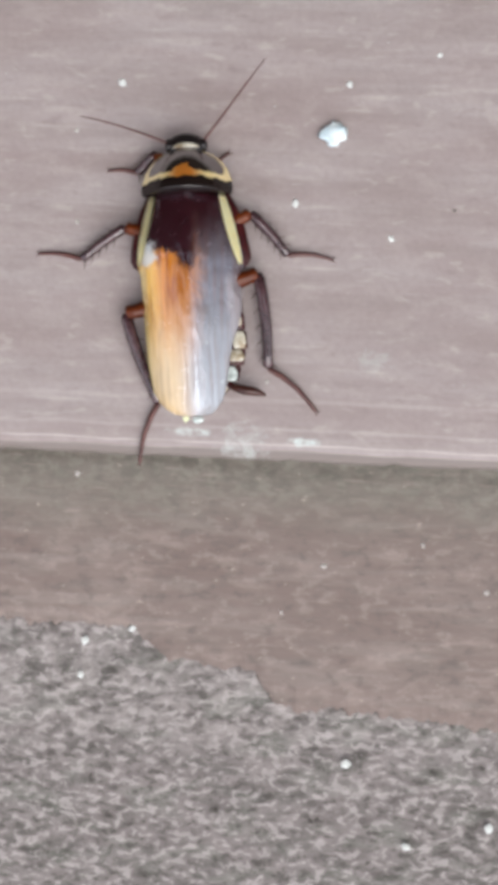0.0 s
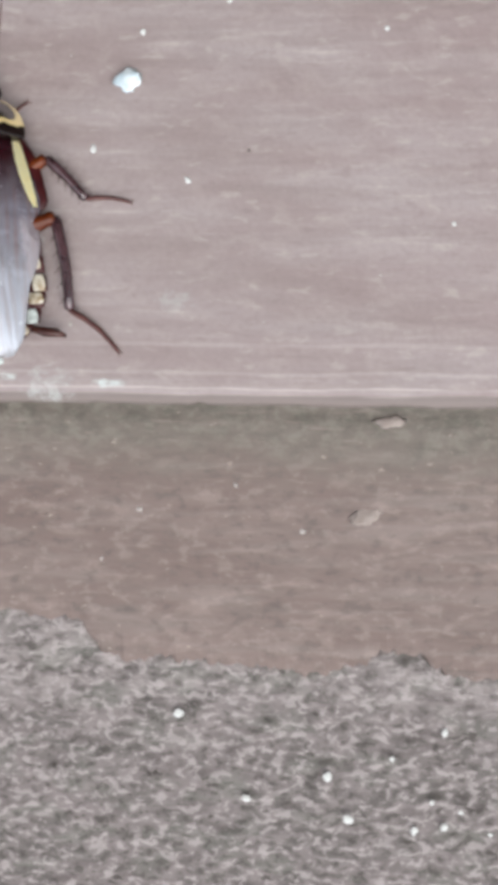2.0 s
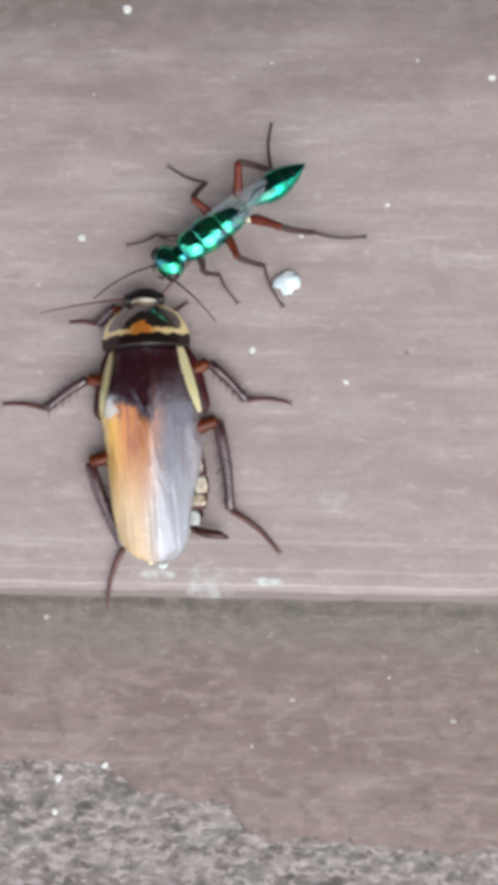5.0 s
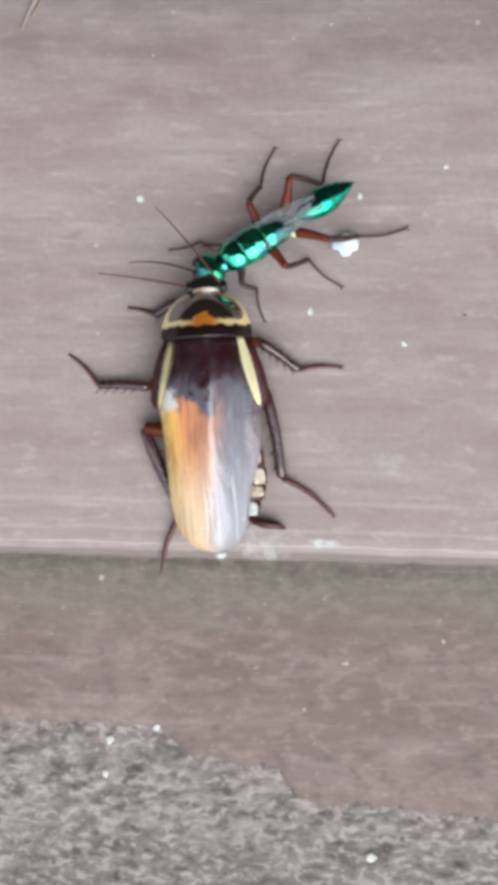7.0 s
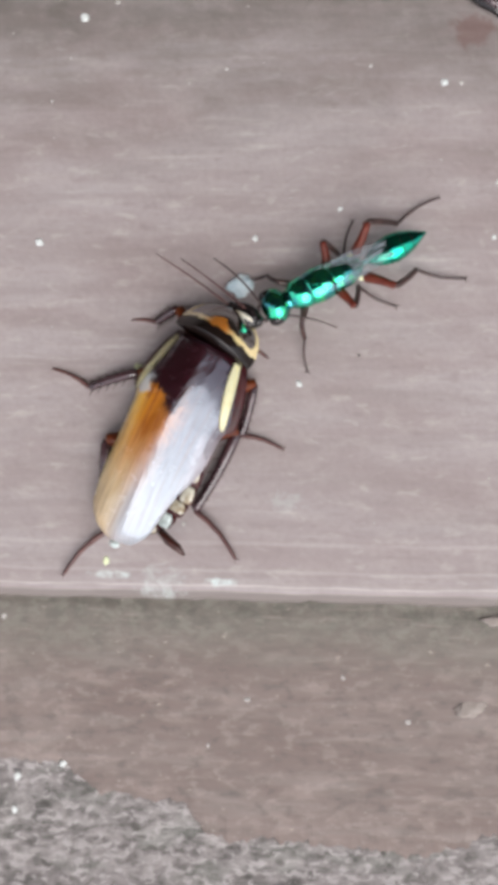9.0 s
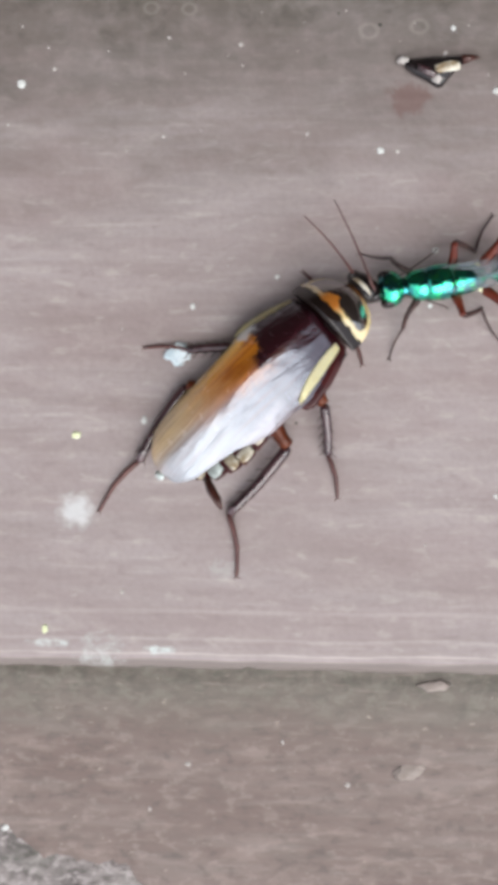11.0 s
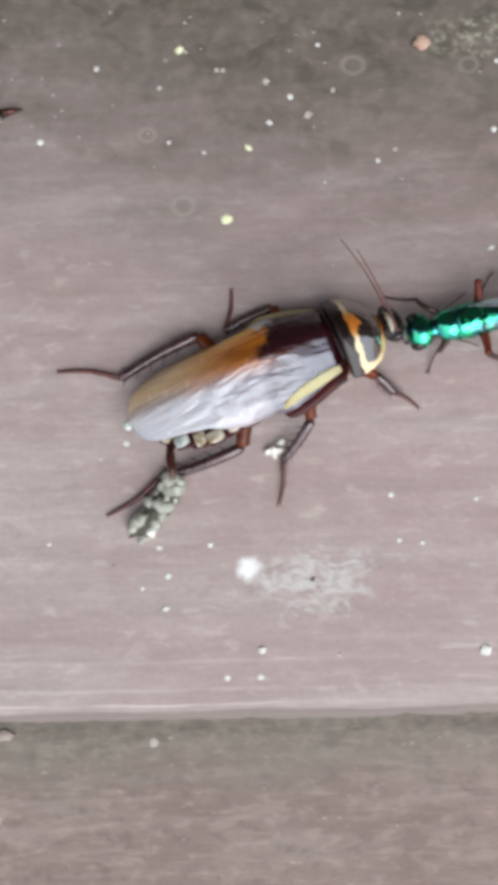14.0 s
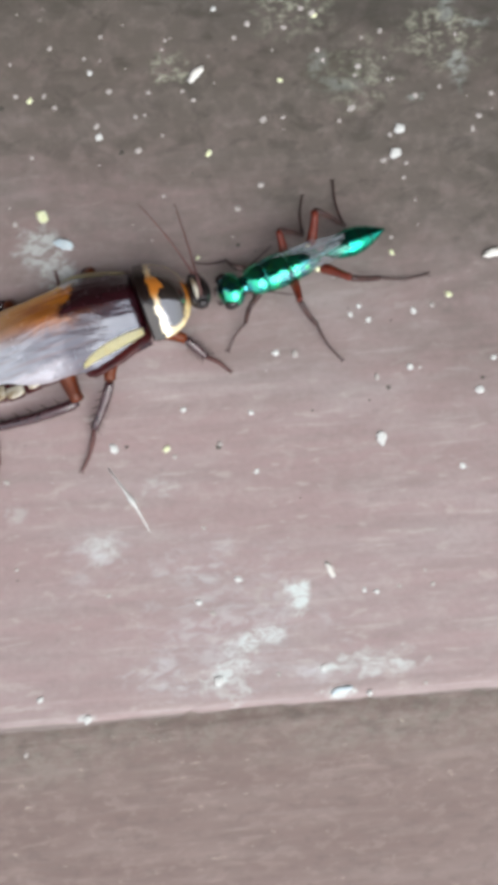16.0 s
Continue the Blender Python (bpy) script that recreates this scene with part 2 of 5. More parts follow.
def slope_paint():
    """The same paint on the sloping front, duller, browner and grimed."""
    k = Mat("grimy_brown_paint", 0.75)
    streak = k.noise(1.0, 4, 0.5, k.scaled(70, 620, 400), 0.4)
    broad = k.noise(1.0, 5, 0.6, k.scaled(60, 150, 60), 0.5)
    grain = k.noise(1.0, 2, 0.5, k.scaled(330, 1100, 700))
    c = k.mix(k.rng(broad, 0.3, 0.7), (0.155, 0.113, 0.099), (0.198, 0.152, 0.135))
    c = k.mix(k.rng(streak, 0.45, 0.75, 0, 0.45), c, (0.27, 0.23, 0.21))
    c = k.mix(k.rng(grain, 0.45, 0.7, 0, 0.22), c, (0.1, 0.087, 0.075))
    blotch = k.noise(1.0, 4, 0.6, k.scaled(170, 420, 300), 0.5)
    c = k.mix(k.rng(blotch, 0.55, 0.68, 0, 0.5), c, (0.27, 0.215, 0.19))
    c = k.mix(k.rng(blotch, 0.42, 0.3, 0, 0.4), c, (0.12, 0.1, 0.088))
    speckle = k.noise(1.0, 4, 0.65, k.scaled(420, 640, 500))
    c = k.mix(k.rng(speckle, 0.53, 0.66, 0, 0.4), c, (0.3, 0.25, 0.225))
    c = k.mix(k.rng(speckle, 0.45, 0.34, 0, 0.45), c, (0.1, 0.083, 0.073))
    y = k.xyz()[1]
    grime = k.math("ADD", y, k.math("MULTIPLY", k.math("SUBTRACT", broad, 0.5), 0.012))
    c = k.mix(k.math("MULTIPLY", k.rng(grime, -0.015, -0.006, 0, 0.7), k.rng(k.xyz()[0], 0.06, 0.12, 1.0, 0.35)), c, (0.14, 0.126, 0.104))
    c = k.mix(k.rng(k.xyz()[0], 0.06, 0.12, 0, 0.35), c, (0.215, 0.15, 0.135))
    # mossy dirt gathered under the edge
    moss = k.math("MULTIPLY", k.rng(grime, -0.012, -0.005), k.rng(k.noise(1.0, 5, 0.7, k.scaled(600, 800, 700)), 0.46, 0.6))
    c = k.mix(k.math("MULTIPLY", moss, 0.3), c, (0.28, 0.27, 0.225))
    c = k.mix(k.math("MULTIPLY", k.rng(grime, -0.009, -0.0045), k.math("MULTIPLY", k.rng(speckle, 0.54, 0.4, 0.15, 0.6), k.rng(k.xyz()[0], 0.06, 0.12, 1.0, 0.5))), c, (0.085, 0.078, 0.062))
    fine = k.noise(1.0, 3, 0.6, k.scaled(180, 1500, 500))
    c = k.mix(k.rng(fine, 0.6, 0.72, 0, 0.35), c, (0.31, 0.25, 0.22))
    c = k.mix(k.rng(k.noise(1.0, 3, 0.6, k.scaled(700, 1100, 700)), 0.66, 0.74, 0, 0.7), c, (0.36, 0.31, 0.26))
    k.bump(k.math("ADD", streak, k.math("MULTIPLY", grain, 0.4)), 0.4, 0.0003)
    return k.color(c)


def concrete():
    """Bare concrete: pinkish-grey paste worn off in flat clumps, greenish dirt in the pits, pale crust near the paint."""
    k = Mat("rough_grey_concrete", 0.9, 0, 0.25)
    lump = k.noise(1.0, 5, 0.6, k.scaled(360, 600, 500), 0.5)
    big = k.noise(1.0, 4, 0.6, k.scaled(60, 150, 120), 0.4)
    fine = k.noise(1.0, 3, 0.6, k.scaled(700, 1000, 850), 0.3)
    tint = k.noise(1.0, 3, 0.5, k.scaled(150, 330, 300))
    c = k.mix(k.rng(lump, 0.36, 0.62), (0.122, 0.111, 0.104), (0.215, 0.19, 0.184))
    c = k.mix(k.rng(big, 0.4, 0.62, 0, 0.5), c, (0.2, 0.172, 0.168))
    c = k.mix(k.rng(tint, 0.5, 0.66, 0, 0.5), c, (0.165, 0.165, 0.145))
    c = k.mix(k.rng(fine, 0.51, 0.62, 0, 0.8), c, (0.355, 0.322, 0.312))
    c = k.mix(k.rng(fine, 0.45, 0.33, 0, 0.75), c, (0.08, 0.074, 0.065))
    c = k.mix(k.rng(k.noise(1.0, 3, 0.6, k.scaled(330, 520, 400)), 0.36, 0.29, 0, 0.75), c, (0.055, 0.05, 0.042))
    y = k.math("ADD", k.xyz()[1], k.math("MULTIPLY", k.math("SUBTRACT", big, 0.5), 0.02))
    crust = k.math("MULTIPLY", k.rng(y, -0.041, -0.034), k.rng(lump, 0.36, 0.64))
    c = k.mix(k.math("MULTIPLY", crust, 0.3), c, (0.4, 0.365, 0.35))
    k.bump(k.math("ADD", lump, k.math("MULTIPLY", fine, 0.4)), 0.25, 0.0005)
    return k.color(c)


def plain(name, a, b, rough=0.6, scale=800, bumpy=0.3, metal=0.0, spec=0.5, dist=0.0001):
    """Two-tone mottled surface, a little different from object to object."""
    k = Mat(name, rough, metal, spec)
    n = k.noise(scale, 5, 0.6)
    c = k.mix(k.rng(n, 0.32, 0.68), a, b)
    fine = k.noise(scale * 5, 2)
    c = k.mix(k.rng(fine, 0.4, 0.7, 0, 0.2), c, tuple(x * 0.6 for x in a))
    k.bump(k.math("ADD", n, k.math("MULTIPLY", fine, 0.4)), bumpy, dist)
    return k.color(c)


def tegmen_skin():
    """Forewing: dark maroon at the shoulder and along the midline, amber on one side, grey sheen painted on the other,
    tan and clear at the tip; veined, crumpled, with a bluish gloss.
    """
    k = Mat("amber_wing_cuticle", 0.3)
    x, y, z = k.xyz()
    rag = k.math("SUBTRACT", k.noise(1.0, 5, 0.65, k.scaled(420, 300, 200), 0.8), 0.5)
    fray = k.math("SUBTRACT", k.noise(1.0, 4, 0.6, k.scaled(1300, 170, 200), 0.3), 0.5)
    yy = k.math("ADD", y, k.math("ADD", k.math("MULTIPLY", rag, 0.005), k.math("MULTIPLY", fray, 0.003)))
    vein = k.noise(1.0, 3, 0.5, k.scaled(2600, 160, 300), 0.4)
    # right side greyed and tip paled: sky sheen put into the colour
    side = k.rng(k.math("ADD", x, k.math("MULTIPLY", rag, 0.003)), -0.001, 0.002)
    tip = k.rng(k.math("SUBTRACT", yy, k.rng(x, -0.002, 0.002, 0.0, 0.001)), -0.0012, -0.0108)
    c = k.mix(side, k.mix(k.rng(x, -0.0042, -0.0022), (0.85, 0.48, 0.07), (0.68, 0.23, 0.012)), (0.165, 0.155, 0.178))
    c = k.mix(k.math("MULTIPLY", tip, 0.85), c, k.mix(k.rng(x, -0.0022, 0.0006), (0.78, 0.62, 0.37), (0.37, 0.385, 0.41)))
    c = k.mix(k.rng(vein, 0.45, 0.7, 0, 0.3), c, (0.2, 0.07, 0.03))
    # pale rim along the outer edge
    c = k.mix(k.math("MULTIPLY", k.rng(x, -0.0041, -0.0047), k.rng(y, 0.0016, 0.0004, 0, 0.75)), c, (0.88, 0.7, 0.32))
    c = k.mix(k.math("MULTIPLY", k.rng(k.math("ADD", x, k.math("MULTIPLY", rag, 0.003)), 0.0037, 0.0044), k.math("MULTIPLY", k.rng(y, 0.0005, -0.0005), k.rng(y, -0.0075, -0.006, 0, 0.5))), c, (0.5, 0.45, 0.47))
    # brown runs back along the midline
    mid = k.rng(k.math("ABSOLUTE", k.math("ADD", x, 0.0006)), 0.0022, 0.0002)
    c = k.mix(k.math("MULTIPLY", mid, k.rng(yy, -0.0085, 0.0, 0, 0.4)), c, (0.07, 0.014, 0.01))
    # the dark shoulder reaches further back on one side
    slant = k.math("ADD", k.rng(x, -0.003, 0.003, 0.0, 0.0022), k.math("ADD", k.math("MULTIPLY", mid, 0.0008), k.rng(x, 0.0036, 0.0046, 0.0, 0.002)))
    dark = k.rng(k.math("ADD", yy, slant), 0.0018, 0.003)
    # painted sheen: one shoulder's dark fades to grey towards its hind edge
    sheen_fade = k.math("MULTIPLY", k.rng(x, 0.0002, 0.0016), k.rng(yy, 0.0066, 0.0014, 0.0, 0.6))
    dark = k.math("MULTIPLY", dark, k.math("SUBTRACT", 1.0, sheen_fade))
    # reddish brown runs back from it in thin streaks
    runs = k.math("MULTIPLY", k.rng(fray, -0.02, 0.12), k.math("MULTIPLY", k.rng(yy, -0.009, 0.002), k.rng(x, 0.0012, -0.0004)))
    c = k.mix(k.math("MULTIPLY", runs, 0.6), c, (0.22, 0.03, 0.006))
    c = k.mix(dark, c, (0.024, 0.002, 0.005))
    # bluish-white glint behind the shoulder, painted on as a pale patch
    glint = k.spot(-0.0043, 0.0022, 0.0013, 0.0017, k.noise(900, 3, 0.6), 0.6)
    c = k.mix(k.math("MULTIPLY", glint, 0.85), c, (0.6, 0.62, 0.62))
    fold = k.noise(1.0, 3, 0.55, k.scaled(380, 85, 150), 1.0)
    crumple = k.noise(1.0, 2, 0.5, k.scaled(420, 260, 300), 0.6)
    k.bump(k.math("ADD", fold, k.math("MULTIPLY", crumple, 0.4)), 0.3, 0.0011)
    k.set("IOR", 2.05)
    k.set("Specular Tint", (0.78, 0.88, 1.0))
    k.set("Roughness", k.rng(k.noise(900, 3), 0.3, 0.7, 0.16, 0.28))
    return k.color(c)


def shield_skin():
    """Pronotum: black double blotch in a yellow ring, orange-yellow band, black hind rim."""
    k = Mat("banded_shield_cuticle", 0.25)
    x, y, z = k.xyz()
    w = k.math("MULTIPLY", k.math("SUBTRACT", k.noise(1000, 3, 0.5), 0.5), 0.0008)
    ax = k.math("ABSOLUTE", x)
    ex = k.math("DIVIDE", ax, 0.0038)
    ey = k.math("DIVIDE", k.math("SUBTRACT", k.math("ADD", y, w), 0.01015), 0.00246)
    r = k.math("SQRT", k.math("ADD", k.math("MULTIPLY", ex, ex), k.math("MULTIPLY", ey, ey)))
    blotch = k.rng(r, 1.03, 0.95)
    mid = k.rng(k.math("ADD", ax, k.math("MULTIPLY", w, 2.0)), 0.0013, 0.0002, 0.0, 0.0008)
    band = k.rng(k.math("SUBTRACT", k.math("ADD", y, w), mid), 0.01, 0.0097)
    rim = k.rng(k.math("ADD", y, w), 0.0094, 0.00915)
    black = k.math("MAXIMUM", k.math("MULTIPLY", blotch, k.math("SUBTRACT", 1.0, band)), rim)
    yellow = k.mix(k.rng(ax, 0.0006, 0.0022), (0.6, 0.2, 0.02), (0.9, 0.72, 0.34))
    c = k.mix(black, yellow, (0.012, 0.007, 0.006))
    k.set("Coat Weight", k.math("SUBTRACT", 1.0, k.math("MULTIPLY", rim, 0.9)))
    k.set("Specular IOR Level", 0.15)
    k.bump(k.noise(500, 3, 0.6), 0.2, 0.0003)
    k.set("Coat IOR", 3.3)
    k.set("Coat Roughness", 0.05)
    return k.color(c)


def jewel_skin():
    """Metallic blue-green cuticle with fine pits."""
    k = Mat("metallic_green_cuticle", 0.12, 1.0)
    n = k.noise(500, 3)
    c = k.mix(k.rng(n, 0.38, 0.6), (0.004, 0.7, 0.36), (0.004, 0.24, 0.27))
    c = k.mix(k.rng(k.noise(1400, 2), 0.55, 0.7), c, (0.05, 0.8, 0.2))
    k.bump(k.math("ADD", k.math("MULTIPLY", k.noise(1500, 1, 0.4), 0.25), k.noise(1.0, 3, 0.5, k.scaled(700, 420, 500))), 0.4, 0.0005)
    k.set("Coat Weight", 0.6)
    k.set("Coat IOR", 1.9)
    k.set("Coat Roughness", 0.05)
    return k.color(c)


def gloss_skin():
    """Smooth dark metallic green of the wasp's abdomen."""
    k = Mat("polished_green_cuticle", 0.09, 1.0)
    n = k.noise(700, 3)
    c = k.mix(k.rng(n, 0.35, 0.65), (0.003, 0.5, 0.3), (0.003, 0.3, 0.26))
    k.bump(k.noise(1.0, 2, 0.5, k.scaled(900, 300, 500)), 0.15, 0.0003)
    k.set("Coat Weight", 0.4)
    k.set("Coat Roughness", 0.05)
    return k.color(c)


def wing_film():
    k = Mat("smoky_wing_film", 0.25)
    n = k.noise(1.0, 3, 0.5, k.scaled(2500, 400, 400))
    k.set("Alpha", k.rng(n, 0.4, 0.7, 0.3, 0.6))
    k.set("IOR", 2.0)
    k.set("Coat Weight", 0.6)
    return k.color(k.mix(n, (0.24, 0.27, 0.31), (0.5, 0.54, 0.58)))


PAINT, SLOPE, CONCRETE = sill_paint(), slope_paint(), concrete()
# near-black skin of the unseen light blockers, keeps glossy reflections dark
BLOCKER = plain("dark_blocker_skin", (0.022, 0.018, 0.015), (0.034, 0.027, 0.022), 0.95, 6, 0.3, 0, 0.08, 0.004)
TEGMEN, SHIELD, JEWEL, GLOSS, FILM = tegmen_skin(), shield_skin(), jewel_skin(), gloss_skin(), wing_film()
MAROON = plain("dark_maroon_cuticle", (0.03, 0.004, 0.006), (0.06, 0.009, 0.009), 0.3, 900, 0.2, 0, 0.3)
RUST = plain("rust_brown_cuticle", (0.055, 0.01, 0.004), (0.14, 0.03, 0.006), 0.3, 450, 0.2, 0, 0.3)
SHIN = plain("dusky_brown_cuticle", (0.035, 0.014, 0.017), (0.075, 0.035, 0.04), 0.16, 900, 0.3, 0, 1.0)
TARSUS = plain("reddish_brown_cuticle", (0.08, 0.03, 0.028), (0.13, 0.05, 0.042), 0.4, 900, 0.2)
YELLOW = plain("pale_yellow_cuticle", (0.94, 0.86, 0.48), (0.96, 0.92, 0.6), 0.18, 900, 0.1, 0, 1.0)
CREAM = plain("cream_cuticle", (0.24, 0.16, 0.07), (0.84, 0.82, 0.7), 0.25, 700, 0.3, 0, 0.7)
BLACK = plain("black_cuticle", (0.008, 0.006, 0.007), (0.02, 0.015, 0.015), 0.2, 900, 0.1)
REDLEG = plain("brick_red_cuticle", (0.085, 0.013, 0.009), (0.15, 0.027, 0.013), 0.35, 900, 0.1, 0, 0.3)
CERCUS = plain("dark_red_brown_cuticle", (0.03, 0.01, 0.009), (0.075, 0.02, 0.012), 0.3, 900, 0.2)
INKY = plain("inky_brown_cuticle", (0.035, 0.02, 0.02), (0.07, 0.035, 0.03), 0.35, 900, 0.1)
BLUISH = plain("bluish_white_chip", (0.55, 0.68, 0.74), (0.82, 0.9, 0.92), 0.4, 700, 0.5)
WHITE = plain("chalky_white_crust", (0.6, 0.62, 0.6), (0.82, 0.84, 0.81), 0.8, 900, 0.2)
LIME = plain("pale_green_grain", (0.74, 0.79, 0.46), (0.85, 0.89, 0.66), 0.6, 900, 0.2)
DULL = plain("dull_beige_crust", (0.4, 0.37, 0.345), (0.54, 0.51, 0.48), 0.85, 900, 0.3)
CRUMB = plain("dull_brown_crust", (0.27, 0.225, 0.2), (0.36, 0.31, 0.28), 0.85, 900, 0.3)
IVORY = plain("ivory_flake_skin", (0.74, 0.73, 0.67), (0.9, 0.9, 0.85), 0.7, 700, 0.4, 0, 0.4, 0.0003)
TAWNY = plain("tawny_crumb_skin", (0.42, 0.27, 0.2), (0.6, 0.44, 0.35), 0.8, 700, 0.4)
LICHEN = plain("grey_green_pellet_crust", (0.16, 0.165, 0.13), (0.62, 0.65, 0.57), 0.5, 500, 0.5, 0, 0.4, 0.0003)
SOIL = plain("dark_soil_grain", (0.05, 0.05, 0.04), (0.09, 0.085, 0.07), 0.8, 900, 0.3)
PALE = plain("bluish_white_cuticle", (0.3, 0.34, 0.32), (0.74, 0.82, 0.79), 0.25, 800, 0.3, 0, 0.7)


# ---------------------------------------------------------------- mesh helpers
SHAPES = {}


def part(name, bm, material, parent=None, label=""):
    """Links a bmesh as one mesh object, smooth, under a thing or a part."""
    me = bpy.data.meshes.new(name)
    bmesh.ops.recalc_face_normals(bm, faces=bm.faces)
    bm.to_mesh(me)
    bm.free()
    me.polygons.foreach_set("use_smooth", [True] * len(me.polygons))
    me.materials.append(material)
    ob = new(name, me)
    if parent:
        ob.parent = parent
    if label:
        tagged(ob, label)
    return ob


def grid_mesh(name, rows, material):
    """A sheet from rows of points (numpy array rows x columns x 3)."""
    a = np.asarray(rows, float)
    r, c = a.shape[:2]
    i = np.arange(r * c).reshape(r, c)
    q = np.stack([i[:-1, :-1], i[:-1, 1:], i[1:, 1:], i[1:, :-1]], -1).reshape(-1, 4)
    me = bpy.data.meshes.new(name)
    me.from_pydata(a.reshape(-1, 3).tolist(), [], q.tolist())
    me.polygons.foreach_set("use_smooth", [True] * len(me.polygons))
    me.materials.append(material)
    return new(name, me)


def rings(bm, loops, cap=True):
    """Skins closed loops of points, in millimetres, one after another."""
    vs = [[bm.verts.new(Vector(p) * MM) for p in lp] for lp in loops]
    n = len(vs[0])
    for a, b in zip(vs, vs[1:]):
        for k in range(n):
            bm.faces.new((a[k], a[(k + 1) % n], b[(k + 1) % n], b[k]))
    if cap:
        bm.faces.new(vs[0])
        bm.faces.new(vs[-1])
    return bm


def loft(sections, n=18, bm=None, keel=1.0):
    """A body along y: sections (y, cx, half width, z centre, rise, drop)."""
    loops = []
    for y, cx, rx, zc, up, dn in sections:
        lp = []
        for k in range(n):
            a = 2 * math.pi * k / n
            s = math.sin(a)
            lp.append((cx + rx * math.cos(a), y, zc + (up * s ** keel if s > 0 else dn * s)))
        loops.append(lp)
    return rings(bm or bmesh.new(), loops)


def tube(path, radii, n=8, bm=None):
    """A tapered tube along a path of points in millimetres."""
    pts = [Vector(p) for p in path]
    loops = []
    for i, p in enumerate(pts):
        d = (pts[min(i + 1, len(pts) - 1)] - pts[max(i - 1, 0)]).normalized()
        u = d.cross(Vector((0, 0, 1)))
        u = u.normalized() if u.length > 1e-4 else Vector((1, 0, 0))
        v = d.cross(u)
        loops.append([p + radii[i] * (u * math.cos(2 * math.pi * k / n) + v * math.sin(2 * math.pi * k / n)) for k in range(n)])
    return rings(bm or bmesh.new(), loops)


def ellipsoid(c, r, n=16, m=10, bm=None):
    loops = []
    for j in range(m + 1):
        a = math.pi * (0.02 + 0.96 * j / m) - math.pi / 2
        loops.append([(c[0] + r[0] * math.cos(a) * math.cos(2 * math.pi * k / n), c[1] + r[1] * math.sin(a),
                       c[2] + r[2] * math.cos(a) * math.sin(2 * math.pi * k / n)) for k in range(n)])
    return rings(bm or bmesh.new(), loops)


def lump(r, seed, rough=0.25, div=2):
    """An irregular grain, radii in millimetres, resting on z = 0."""
    bm = bmesh.new()
    bmesh.ops.create_icosphere(bm, subdivisions=div, radius=1.0)
    off = Vector((seed * 7.3, seed * 3.1, seed * 1.7))
    for v in bm.verts:
        k = 1 + rough * 2 * noise.noise(v.co * 1.6 + off) + rough * noise.noise(v.co * 4 + off)
        v.co = Vector((v.co.x * r[0], v.co.y * r[1], v.co.z * r[2])) * k * MM
    low = min(v.co.z for v in bm.verts)
    for v in bm.verts:
        v.co.z -= low + 0.12 * r[2] * MM
    return bm


def lerp(x, table):
    return float(np.interp(x, [a for a, b in table], [b for a, b in table]))


# ---------------------------------------------------------------- the place
EDGE = -3.7 * MM          # front edge of the sill
FALL = 0.25               # the front slopes away by this much


def edge_y(x):
    v = noise.noise(Vector((x * 160, 0, 3))) * 0.22 + noise.noise(Vector((x * 700, 0, 9))) * 0.12
    chip = max(0.0, noise.noise(Vector((x * 420, 4, 0))) - 0.15) * (0.9 if x > 0.075 else 0.5)
    return EDGE + (v + chip) * MM + lerp(x, [(-0.04, 0.0), (0.08, -0.0004), (0.13, 0.0007), (0.16, 0.0004)])


def slope_z(y):
    d = max(0.0, EDGE - y)
    return -0.0010 - FALL * min(d, 0.07)


def fine_steps(lo, hi, step, far):
    mid = list(np.arange(lo, hi + step / 2, step))
    return [lo - f for f in reversed(far)] + mid + [hi + f for f in far]


def build_sill():
    xs = fine_steps(-0.036, 0.172, 0.0005, (0.005, 0.03, 0.15, 0.4))
    prof = [(0.1187, 0.0), (0.09, 0.0), (0.06, 0.0), (0.03, 0.0), (0.012, 0.0), (0.007, 0.0), (0.004, -0.0), (0.002, -0.01),
            (0.0012, -0.04), (0.0006, -0.16), (0.0002, -0.45), (0.0, -0.85), (0.00012, -1.0), (0.0007, -1.3), (0.0009, -3.0)]
    rows = []
    for d, z in prof:
        row = []
        for x in xs:
            e = edge_y(x)
            w = 1.0 if d < 0.004 else max(0.0, 1 - (d - 0.004) / 0.01)
            dz = 0.00006 * noise.noise(Vector((x * 90, d * 200, 1)))
            row.append((x, EDGE + d + (e - EDGE) * w, z * MM + dz))
        rows.append(row)
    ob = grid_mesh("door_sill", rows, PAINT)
    tagged(ob, "weathered brown painted sill with pale streaks and specks, dark olive at the back", "sill", kind="structure")


RIM = [(-0.3, -0.0231), (-0.0149, -0.0233), (-0.0106, -0.0272), (-0.0008, -0.0281), (0.0016, -0.0325), (0.0156, -0.0330),
       (0.0274, -0.0342), (0.034, -0.0312), (0.0385, -0.0318), (0.0411, -0.0343), (0.054, -0.0339), (0.09, -0.032), (0.6, -0.033)]


def rim_y(x):
    return lerp(x, RIM) + (noise.noise(Vector((x * 300, 1, 0))) * 1.1 + noise.noise(Vector((x * 1300, 2, 0))) * 0.9 + noise.noise(Vector((x * 3000, 6, 0))) * 0.4) * MM


